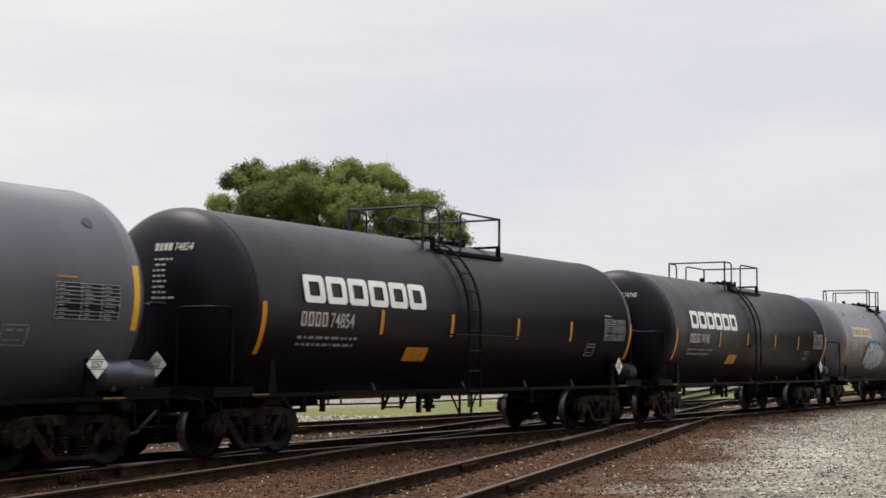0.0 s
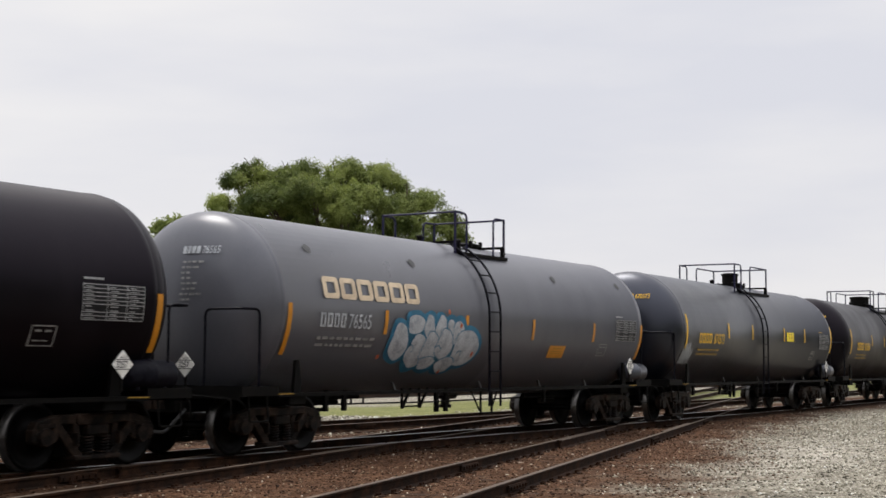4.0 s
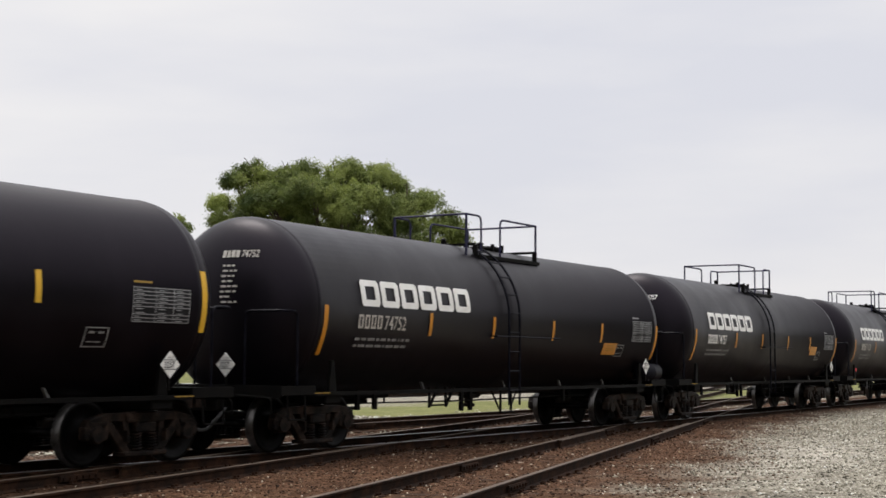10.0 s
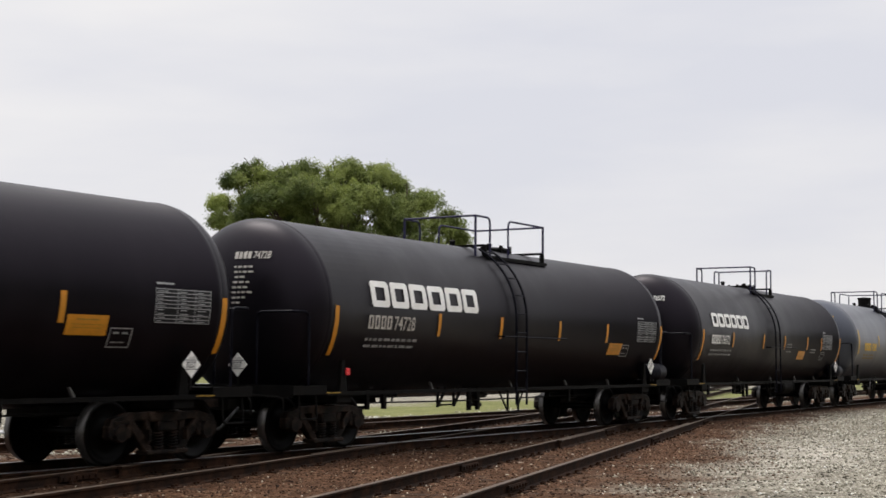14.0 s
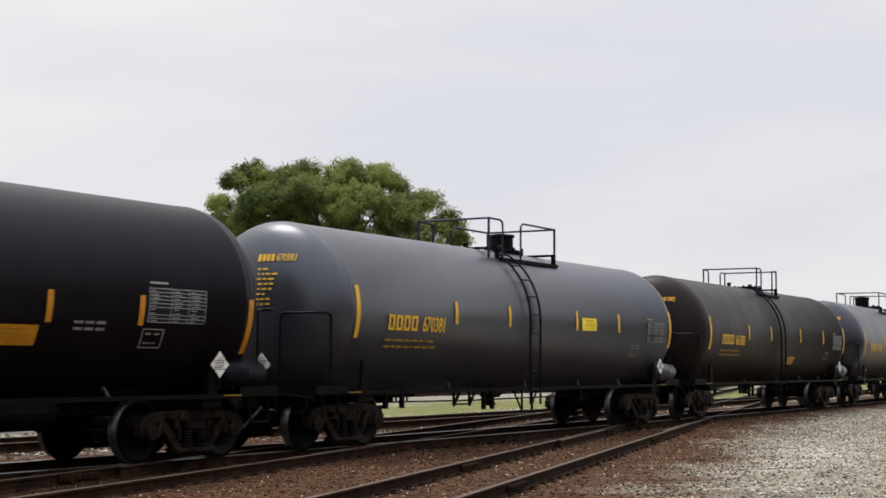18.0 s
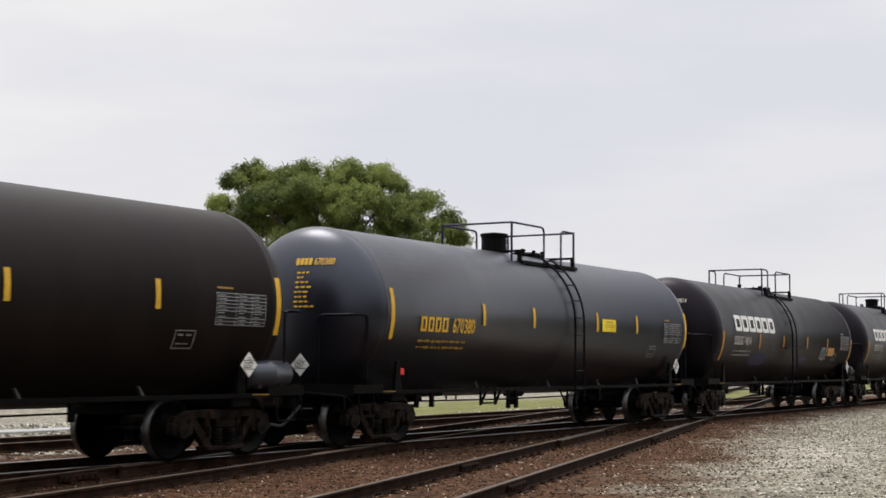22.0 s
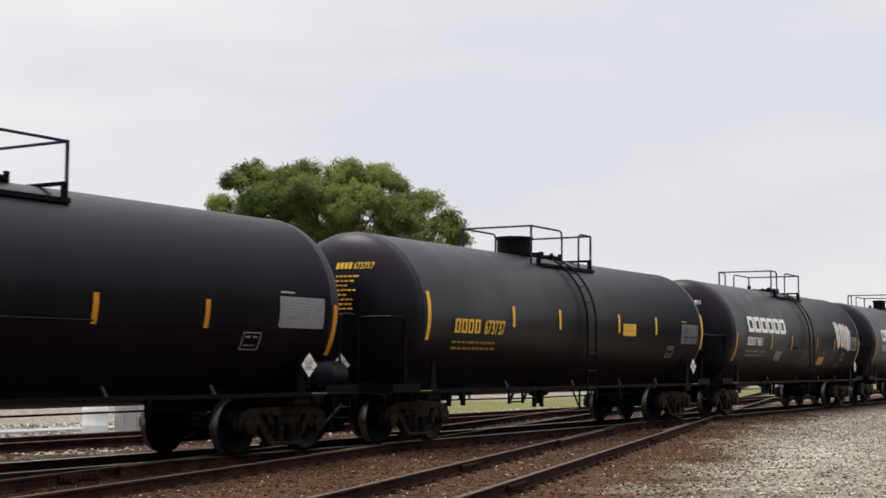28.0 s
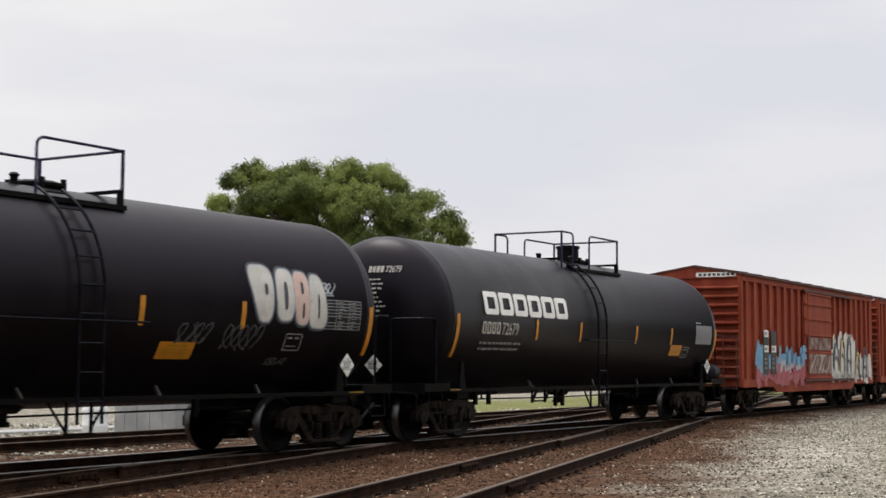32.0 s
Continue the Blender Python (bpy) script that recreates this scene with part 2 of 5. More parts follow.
def ripple(x, y, f, seed):
    return np.sin(x * f + seed) * np.cos(y * f * 1.3 + 2 * seed) + 0.5 * np.sin(x * f * 2.3 + y * f * 1.9 + 3 * seed)


def ground_zones(x, y):
    """How much of the ground is rusty ballast, grass and pale lot gravel."""
    wob = 0.3 * ripple(x, y, 0.55, 1.0) + 0.28 * ripple(x, y, 1.9, 4.0) + 0.2 * ripple(x, y, 4.3, 2.0)
    d_ab, d_cd, d_t = (line_ab(x) - y) * 0.96, (line_cd(x) - y) * 0.97, np.abs(y - train_line(x))
    lot = smooth_step(1.5, 4.6, d_ab + 1.5 * wob) * smooth_step(1.1, 3.9, train_line(x) - y + 0.5 * wob)
    brown = (1 - lot) * (1 - smooth_step(3.2, 5.0, y - train_line(x) + wob))
    back = y - train_line(x)
    grass = smooth_step(8.3, 9.6, back + 2 * wob - 1.3 * np.maximum(0, 38 - x)) * (1 - smooth_step(15.0, 18.0, back + 3 * wob))
    grass = np.maximum(grass, smooth_step(45, 55, back))
    return brown, grass, lot


def grease_and_shade(x, y):
    """Oil, soot and painted under-train shade on the train's track bed; fainter, the others."""
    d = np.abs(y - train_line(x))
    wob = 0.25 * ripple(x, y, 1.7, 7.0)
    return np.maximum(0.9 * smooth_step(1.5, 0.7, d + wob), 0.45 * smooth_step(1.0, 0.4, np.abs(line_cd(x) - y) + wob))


def ground_height(x, y):
    brown, grass, lot = ground_zones(x, y)
    d_t = np.abs(y - train_line(x))
    base = -0.235 + 0.02 * ripple(x, y, 0.35, 2.0)
    bed = -0.172 + 0.012 * ripple(x, y, 3.0, 1.0)
    z = base * (1 - brown) + bed * brown
    rise = smooth_step(30, 42, x) * smooth_step(3.5, 1.2, train_line(x) - y)
    return z * (1 - lot) + lot * (-0.13 + 0.025 * ripple(x, y, 0.8, 5.0)) + 0.10 * rise * (train_line(x) - y > 1.0)


def build_ground():
    def spread(lo, hi, step, far):
        return np.unique(np.concatenate([-np.array(far[::-1]) + lo, np.arange(lo, hi, step), hi + np.array(far)]))
    xs = np.unique(np.concatenate([spread(-60, 140, 1.0, [10, 40, 120, 400, 1200, 2800]), np.arange(8, 70, 0.25)]))
    ys = np.unique(np.concatenate([spread(-20, 80, 1.0, [10, 40, 120, 400, 1200, 2800]), np.arange(6, 32, 0.25)]))
    X, Y = np.meshgrid(xs, ys, indexing="ij")
    Z = ground_height(X, Y)
    nx, ny = X.shape
    idx = np.arange(nx * ny).reshape(nx, ny)
    quads = np.stack([idx[:-1, :-1], idx[1:, :-1], idx[1:, 1:], idx[:-1, 1:]], -1).reshape(-1, 4)
    me = bpy.data.meshes.new("ground")
    me.from_pydata(np.stack([X, Y, Z], -1).reshape(-1, 3).tolist(), [], quads.tolist())
    me.polygons.foreach_set("use_smooth", [True] * len(quads))
    zone = me.attributes.new("zone", "FLOAT_COLOR", "POINT")
    b, g, l = ground_zones(X, Y)
    zone.data.foreach_set("color", np.stack([b, g, l, grease_and_shade(X, Y)], -1).ravel())
    # pale patch on the lot: glare painted into the gravel colour
    glare_patch = me.attributes.new("glare_patch", "FLOAT", "POINT")
    glare_patch.data.foreach_set("value", (np.exp(-(((X - 25.0) / 5.5) ** 2 + ((Y - 8.3 - 0.24 * (X - 25.0)) / 1.3) ** 2)) * np.clip(0.75 + 0.3 * ripple(X, Y, 1.6, 3.0), 0, 1)).ravel())
    me.materials.append(ground_material())
    tagged(new("ground", me), "rusty ballast, pale gravel lot and grass verge", "ground", kind="structure")


def ground_material():
    m = bpy.data.materials.new("gravel_and_grass")
    m.use_nodes = True
    n, l = m.node_tree.nodes, m.node_tree.links
    b = n["Principled BSDF"]
    b.inputs["Roughness"].default_value = 0.9
    b.inputs["Specular IOR Level"].default_value = 0.06
    t = n.new("ShaderNodeTexCoord")
    at = n.new("ShaderNodeAttribute")
    at.attribute_name = "zone"
    sp = n.new("ShaderNodeSeparateColor")
    l.new(at.outputs["Color"], sp.inputs["Color"])
    vo = n.new("ShaderNodeTexVoronoi")
    vo.inputs["Scale"].default_value = 34.0
    no = n.new("ShaderNodeTexNoise")
    no.inputs["Scale"].default_value, no.inputs["Detail"].default_value = 1.1, 6.0
    fi = n.new("ShaderNodeTexNoise")
    fi.inputs["Scale"].default_value, fi.inputs["Detail"].default_value = 45.0, 4.0
    lump = n.new("ShaderNodeTexVoronoi")
    lump.inputs["Scale"].default_value = 9.0
    for k in (vo, no, fi, lump):
        l.new(t.outputs["Object"], k.inputs["Vector"])

    def ramp(src, stops):
        r = n.new("ShaderNodeValToRGB")
        while len(r.color_ramp.elements) < len(stops):
            r.color_ramp.elements.new(0.5)
        for e, (p, c) in zip(r.color_ramp.elements, stops):
            e.position, e.color = p, (*c, 1)
        l.new(src, r.inputs["Fac"])
        return r.outputs["Color"]

    def mix(fac, a, c, kind="MIX"):
        x = n.new("ShaderNodeMix")
        x.data_type, x.blend_type = "RGBA", kind
        if isinstance(fac, float):
            x.inputs["Factor"].default_value = fac
        else:
            l.new(fac, x.inputs["Factor"])
        l.new(a, x.inputs["A"])
        l.new(c, x.inputs["B"])
        return x.outputs["Result"]

    grey = n.new("ShaderNodeSeparateColor")
    l.new(vo.outputs["Color"], grey.inputs["Color"])
    coarse = n.new("ShaderNodeSeparateColor")
    l.new(lump.outputs["Color"], coarse.inputs["Color"])
    both = n.new("ShaderNodeMath")
    both.operation = "MULTIPLY_ADD"
    both.inputs[1].default_value = 0.62
    less = n.new("ShaderNodeMath")
    less.operation = "MULTIPLY"
    less.inputs[1].default_value = 0.38
    l.new(coarse.outputs["Green"], less.inputs[0])
    l.new(grey.outputs["Red"], both.inputs[0])
    l.new(less.outputs["Value"], both.inputs[2])
    stone = both.outputs["Value"]
    dull = ramp(stone, [(0.0, (0.06, 0.055, 0.043)), (0.5, (0.19, 0.178, 0.145)), (1.0, (0.46, 0.44, 0.38))])
    rusty = mix(no.outputs["Fac"], ramp(stone, [(0.0, (0.02, 0.009, 0.0045)), (0.6, (0.078, 0.037, 0.019)), (1.0, (0.2, 0.115, 0.07))]),
                ramp(stone, [(0.0, (0.014, 0.0072, 0.004)), (0.6, (0.056, 0.029, 0.0155)), (1.0, (0.15, 0.09, 0.055))]))
    pale = ramp(stone, [(0.0, (0.04, 0.035, 0.027)), (0.5, (0.155, 0.142, 0.112)), (1.0, (0.42, 0.40, 0.335))])
    green = ramp(fi.outputs["Fac"], [(0.25, (0.07, 0.082, 0.03)), (0.55, (0.15, 0.158, 0.06)), (0.8, (0.26, 0.235, 0.125))])
    c = mix(sp.outputs["Red"], dull, rusty)
    # paler stone tones where the painted glare lies
    fa = n.new("ShaderNodeAttribute")
    fa.attribute_name = "glare_patch"
    glare_tone = ramp(stone, [(0.0, (0.15, 0.14, 0.115)), (0.5, (0.38, 0.355, 0.305)), (1.0, (0.62, 0.60, 0.54))])
    pale = mix(fa.outputs["Fac"], pale, glare_tone)
    c = mix(sp.outputs["Blue"], c, pale)
    c = mix(sp.outputs["Green"], c, green)
    # one dark tone for the soot stains and the painted under-train shade
    soot_and_shade = n.new("ShaderNodeRGB")
    soot_and_shade.outputs[0].default_value = (0.018, 0.014, 0.011, 1)
    c = mix(at.outputs["Alpha"], c, soot_and_shade.outputs[0])
    big = ramp(no.outputs["Fac"], [(0.3, (0.78, 0.76, 0.74)), (0.7, (1.15, 1.13, 1.1))])
    c = mix(1.0, c, big, "MULTIPLY")
    l.new(c, b.inputs["Base Color"])
    bu = n.new("ShaderNodeBump")
    bu.inputs["Strength"].default_value, bu.inputs["Distance"].default_value = 0.6, 0.015
    l.new(vo.outputs["Distance"], bu.inputs["Height"])
    l.new(bu.outputs["Normal"], b.inputs["Normal"])
    return m


build_ground()

# ---------- rails and ties ----------
RAIL = [(-0.07, -0.17), (0.07, -0.17), (0.07, -0.157), (0.014, -0.135), (0.014, -0.045), (0.037, -0.034), (0.037, -0.006), (0.029, 0.0), (-0.029, 0.0), (-0.037, -0.006), (-0.037, -0.034), (-0.014, -0.045), (-0.014, -0.135), (-0.07, -0.157)]


def sweep_rail(name, parent, way, off, head, drop=0.0):
    """A rail along way(i) -> (x, y, heading), off metres to its left."""
    bm = bmesh.new()
    rings = []
    for x, y, a in way:
        nx, ny = -math.sin(a), math.cos(a)
        rings.append([bm.verts.new((x + nx * (off + p), y + ny * (off + p), q - drop)) for p, q in RAIL])
    k = len(RAIL)
    for r0, r1 in zip(rings, rings[1:]):
        for i in range(k):
            f = bm.faces.new((r0[i], r0[(i + 1) % k], r1[(i + 1) % k], r1[i]))
            f.material_index = 1 if i in (6, 7, 8) else 0
    bm.faces.new(rings[0])
    bm.faces.new(rings[-1][::-1])
    return part(name, bm, [M["rust"], head], parent)


def way_train(s0, s1, off=0.0, step=4.0):
    res = []
    s = s0
    while s <= s1 + 1e-6:
        m = on_track(s, off)
        res.append((m.translation.x, m.translation.y, BEND * s))
        s += step
    return res


def way_line(fn, x0, x1, step=3.0):
    res = []
    x = x0
    while x <= x1 + 1e-6:
        res.append((x, fn(x), math.atan((fn(x + 0.05) - fn(x - 0.05)) / 0.1)))
        x += step
    return res


def tie_mesh():
    bm = bmesh.new()
    box(bm, -0.11, 0.11, -1.28, 1.28, -0.16, 0.0, 0.015)
    return finish("tie", bm, M["tie_wood"])


def plate_mesh():
    bm = bmesh.new()
    box(bm, -0.09, 0.09, -0.17, 0.17, 0.0, 0.018)
    for sx in (-0.05, 0.05):
        for sy in (-0.1, 0.1):
            box(bm, sx - 0.014, sx + 0.014, sy - 0.02, sy + 0.02, 0.018, 0.05)
    return finish("tie_plate", bm, M["rust"])


TIE, PLATE = tie_mesh(), plate_mesh()
TRACKS = []
for label, way, head, drop in (
        ("train track with polished rails on wooden ties", way_train(-300, 348), M["railhead"], 0.0),
        ("second track with dull rails behind the train", way_train(-100, 200, 5.32), M["dullhead"], 0.0),
        ("rusty track that crosses the train's track at a slant", way_line(line_ab, -60, 110), M["dullhead"], 0.004),
        ("slanting track with worn brown rails crossing under the train", way_line(line_cd, -60, 110), M["dullhead"], 0.008)):
    tr = tagged(new("railway_track"), label, "railway track", "tracks of the junction", "structure")
    for off in (-0.7525, 0.7525):
        sweep_rail("rail", tr, way, off, head, drop)
    TRACKS.append(tr)

# ---------- freight trucks ----------
R_WHEEL = 0.457


def wheelset_mesh():
    bm = bmesh.new()
    revolve(bm, [(-0.98, 0.085), (-0.8, 0.085), (-0.8, 0.07), (0.8, 0.07), (0.8, 0.085), (0.98, 0.085)], "Y", 12)
    for sd in (-1, 1):
        pr = [(sd * 0.63, 0.12), (sd * 0.655, 0.2), (sd * 0.68, 0.38), (sd * 0.672, 0.41), (sd * 0.672, 0.478), (sd * 0.695, 0.483), (sd * 0.715, R_WHEEL + 0.004), (sd * 0.81, R_WHEEL), (sd * 0.812, 0.395), (sd * 0.77, 0.37), (sd * 0.765, 0.2), (sd * 0.81, 0.15), (sd * 0.81, 0.09)]
        revolve(bm, pr if sd > 0 else pr[::-1], "Y", 40)
        for k in range(3):
            a = k * math.tau / 3
            box(bm, math.cos(a) * 0.05 - 0.015, math.cos(a) * 0.05 + 0.015, sd * 0.97, sd * 1.0, math.sin(a) * 0.05 - 0.015, math.sin(a) * 0.05 + 0.015)
    for f in bm.faces:
        c = f.calc_center_median()
        if math.hypot(c.x, c.z) > 0.452 and 0.68 < abs(c.y) < 0.811:
            f.material_index = 1
    return finish("wheelset", bm, [M["wheel_steel"], M["tread"]], True)


def extrude_profile(bm, pts, y0, y1):
    a = [bm.verts.new((x, y0, z)) for x, z in pts]
    b = [bm.verts.new((x, y1, z)) for x, z in pts]
    k = len(pts)
    bm.faces.new(a)
    bm.faces.new(b[::-1])
    for i in range(k):
        bm.faces.new((a[i], b[i], b[(i + 1) % k], a[(i + 1) % k]))


def side_frame_mesh():
    bm = bmesh.new()
    y0, y1 = -0.07, 0.07
    # top chord with its arch, struts, spring seat and the pedestals over the axles
    extrude_profile(bm, [(-1.12, 0.50), (-1.05, 0.66), (-0.7, 0.74), (0.7, 0.74), (1.05, 0.66), (1.12, 0.50), (0.98, 0.52), (0.66, 0.62), (-0.66, 0.62), (-0.98, 0.52)], y0, y1)
    for sd in (-1, 1):
        extrude_profile(bm, [(sd * 0.64, 0.64), (sd * 0.78, 0.60), (sd * 0.36, 0.14), (sd * 0.22, 0.18)], y0, y1)
        extrude_profile(bm, [(sd * 0.30, 0.64), (sd * 0.42, 0.64), (sd * 0.36, 0.30), (sd * 0.28, 0.30)], y0, y1)
        extrude_profile(bm, [(sd * 1.12, 0.56), (sd * 1.12, 0.40), (sd * 1.04, 0.36), (sd * 1.02, 0.56)], y0, y1)
        extrude_profile(bm, [(sd * 0.76, 0.58), (sd * 0.76, 0.36), (sd * 0.68, 0.40), (sd * 0.66, 0.60)], y0, y1)
    box(bm, -0.42, 0.42, -0.13, 0.13, 0.13, 0.20, 0.015)
    box(bm, -0.36, 0.36, -0.12, 0.12, 0.60, 0.75, 0.02)
    bmesh.ops.bevel(bm, geom=[e for e in bm.edges if e.is_manifold and e.calc_face_angle(0) > 1.0], offset=0.012, segments=1, affect="EDGES")
    return finish("side_frame", bm, M["truck_iron"])


def bearing_mesh():
    bm = bmesh.new()
    revolve(bm, [(-0.12, 0.1), (-0.12, 0.135), (0.06, 0.135), (0.08, 0.12), (0.1, 0.12), (0.1, 0.05)], "Y", 18)
    box(bm, -0.16, 0.16, -0.1, 0.08, 0.12, 0.17)
    return finish("bearing", bm, M["truck_iron"])


def spring_mesh():
    bm = bmesh.new()
    pts = [(0.062 * math.cos(i * 0.7), 0.062 * math.sin(i * 0.7), 0.2 + i * 0.25 / 54) for i in range(55)]
    tube(bm, pts, 0.017, 5)
    return finish("spring", bm, M["truck_iron"], True)


def bolster_mesh():
    bm = bmesh.new()
    box(bm, -0.2, 0.2, -1.14, 1.14, 0.45, 0.62, 0.03)
    box(bm, -0.17, 0.17, -0.35, 0.35, 0.62, 0.70)
    for sd in (-1, 1):
        box(bm, -0.55, 0.55, sd * 0.42 - 0.04, sd * 0.42 + 0.04, 0.36, 0.44)
        for e in (-1, 1):
            box(bm, e * 0.37, e * 0.41, sd * 0.9 - 0.25, sd * 0.9 + 0.1, 0.33, 0.5)
    return finish("truck", bm, M["truck_iron"])


WHEELSET, SIDE, BEARING, SPRING, BOLSTER = wheelset_mesh(), side_frame_mesh(), bearing_mesh(), spring_mesh(), bolster_mesh()


def add_truck(car, x):
    tk = part("truck", BOLSTER, None, car, "greasy cast-iron truck with coil springs", pose(x, 0, 0))
    for sd in (-1, 1):
        part("side_frame", SIDE, None, tk, "", pose(0, sd * 1.0, 0))
        for e in (-0.89, 0.89):
            part("bearing", BEARING, None, tk, "", pose(e, sd * 1.0, R_WHEEL, 0, 0, 0 if sd > 0 else 180))
        for e in (-0.15, 0.15):
            for q in (-0.07, 0.07):
                part("spring", SPRING, None, tk, "", pose(e, sd * 1.0 + q, 0))
    for e in (-0.89, 0.89):
        part("wheelset", WHEELSET, None, tk, "worn steel wheels on an axle", pose(e, 0, R_WHEEL))
    return tk


# ---------- tank cars ----------
R_TANK, Z_TANK, HALF, HEAD = 1.55, 2.355, 6.98, 0.74


def tank_mesh(mat):
    bm = bmesh.new()
    prof = []
    band = [(0.0, R_TANK), (0.01, R_TANK + 0.007), (0.09, R_TANK + 0.007), (0.1, R_TANK)]
    for i in range(15):
        a = math.pi / 2 * i / 14
        prof.append((-HALF - HEAD * math.cos(a), max(0.02, R_TANK * math.sin(a) ** 0.9)))
    prof += [(-HALF + 0.02 + x, r) for x, r in band]
    for s in (0.02,):
        prof += [(s - 0.05, R_TANK), (s - 0.04, R_TANK + 0.0007), (s + 0.04, R_TANK + 0.0007), (s + 0.05, R_TANK)]
    prof += [(HALF - 0.12 + x, r) for x, r in band]
    for i in range(15):
        a = math.pi / 2 * (14 - i) / 14
        prof.append((HALF + HEAD * math.cos(a), max(0.02, R_TANK * math.sin(a) ** 0.9)))
    revolve(bm, prof, "X", 72)
    bmesh.ops.translate(bm, verts=bm.verts, vec=(0, 0, Z_TANK))
    return finish("tank", bm, mat, True)


def skin(x, v, lift=0.012):
    """A point on the tank's near flank: x along it, v metres up along the skin from its middle height."""
    a = v / R_TANK
    return Vector((x, -(R_TANK + lift) * math.cos(a), Z_TANK + (R_TANK + lift) * math.sin(a)))


def head_skin(p, q, lift=0.015):
    """A point on the tank's forward head: p metres towards the near side, q metres above its middle."""
    r = min(0.98, math.hypot(p, q) / R_TANK)
    s = math.asin(min(1.0, r ** (1 / 0.9)))
    return Vector((-HALF - HEAD * math.cos(s) - lift, -p, Z_TANK + q))


def patches(name, rects, mat, parent, label="", skin_fn=skin, lift=0.012):
    """Flat painted rectangles (x0, x1, v0, v1) laid on the tank's skin."""
    bm = bmesh.new()
    for x0, x1, v0, v1 in rects:
        n = max(1, int(abs(v1 - v0) / 0.07))
        k = max(1, int(abs(x1 - x0) / 0.25))
        g = [[bm.verts.new(skin_fn(x0 + (x1 - x0) * j / k, v0 + (v1 - v0) * i / n, lift)) for j in range(k + 1)] for i in range(n + 1)]
        for i in range(n):
            for j in range(k):
                bm.faces.new((g[i][j], g[i][j + 1], g[i + 1][j + 1], g[i + 1][j]))
    return part(name, bm, mat, parent, label)


def writing(name, txt, size, mat, parent, x, v, label="", skin_fn=skin, squeeze=1.0, bold=0.0, lift=0.014):
    """Letters of the built-in font, wrapped onto the tank's skin; x, v: the lower left corner."""
    cu = bpy.data.curves.new(name, "FONT")
    cu.body, cu.size, cu.offset, cu.resolution_u = txt, size, bold, 3
    ob = new("lettering", cu)
    me = bpy.data.meshes.new_from_object(ob.evaluated_get(bpy.context.evaluated_depsgraph_get()))
    bpy.data.objects.remove(ob)
    bpy.data.curves.remove(cu)
    for vert in me.vertices:
        vert.co = skin_fn(x + vert.co.x * squeeze, v + vert.co.y, lift)
    me.materials.clear()
    me.materials.append(mat)
    return part(name, me, None, parent, label)


def hollow(x0, x1, v0, v1, w):
    """The four strokes of a hollow block."""
    return [(x0, x0 + w, v0, v1), (x1 - w, x1, v0, v1), (x0 + w, x1 - w, v0, v0 + w * 0.8), (x0 + w, x1 - w, v1 - w * 0.8, v1)]


def mark_block(x0, x1, v0, v1, w, mat, car, cut):
    """One hollow block of the owner's mark in a single piece, with its corners cut off."""
    bm = bmesh.new()
    xs = [x0, x0 + cut, x0 + w, (x0 + x1) / 2, x1 - w, x1 - cut, x1]
    h = w * 0.8
    vs = [v0, v0 + cut, v0 + h, (2 * v0 + v1) / 3, (v0 + 2 * v1) / 3, v1 - h, v1 - cut, v1]
    g = {(i, j): bm.verts.new(skin(x, v)) for i, x in enumerate(xs) for j, v in enumerate(vs)}
    for i in range(6):
        for j in range(7):
            if i in (2, 3) and j in (2, 3, 4):
                continue
            q = [g[i, j], g[i + 1, j], g[i + 1, j + 1], g[i, j + 1]]
            if i in (0, 5) and j in (0, 6):
                q.pop((0 if j == 0 else 3) if i == 0 else (1 if j == 0 else 2))
            bm.faces.new(q)
    bmesh.ops.delete(bm, geom=[v for v in bm.verts if not v.link_faces], context="VERTS")
    return part("mark_block", bm, mat, car)


def patch_bar(x0, x1, y, z0, z1):
    bm = bmesh.new()
    box(bm, x0, x1, y - 0.002, y + 0.002, z0, z1)
    return finish("sill_notice", bm, M["notice_ink"])


def brake_cylinder(car, x, drop):
    """A round-edged brake cylinder with its bracket under the sill."""
    bm = bmesh.new()
    revolve(bm, [(x - 0.62, 0.08), (x - 0.6, 0.2), (x - 0.5, 0.24), (x + 0.4, 0.24), (x + 0.46, 0.27), (x + 0.5, 0.27), (x + 0.5, 0.1), (x + 0.75, 0.08)], "X", 16)
    bmesh.ops.translate(bm, verts=bm.verts, vec=(0, -0.62, drop))
    box(bm, x - 0.55, x + 0.35, -0.78, -0.4, drop, 0.98, 0.03)
    part("brake_cylinder", bm, M["frame_black"], car)


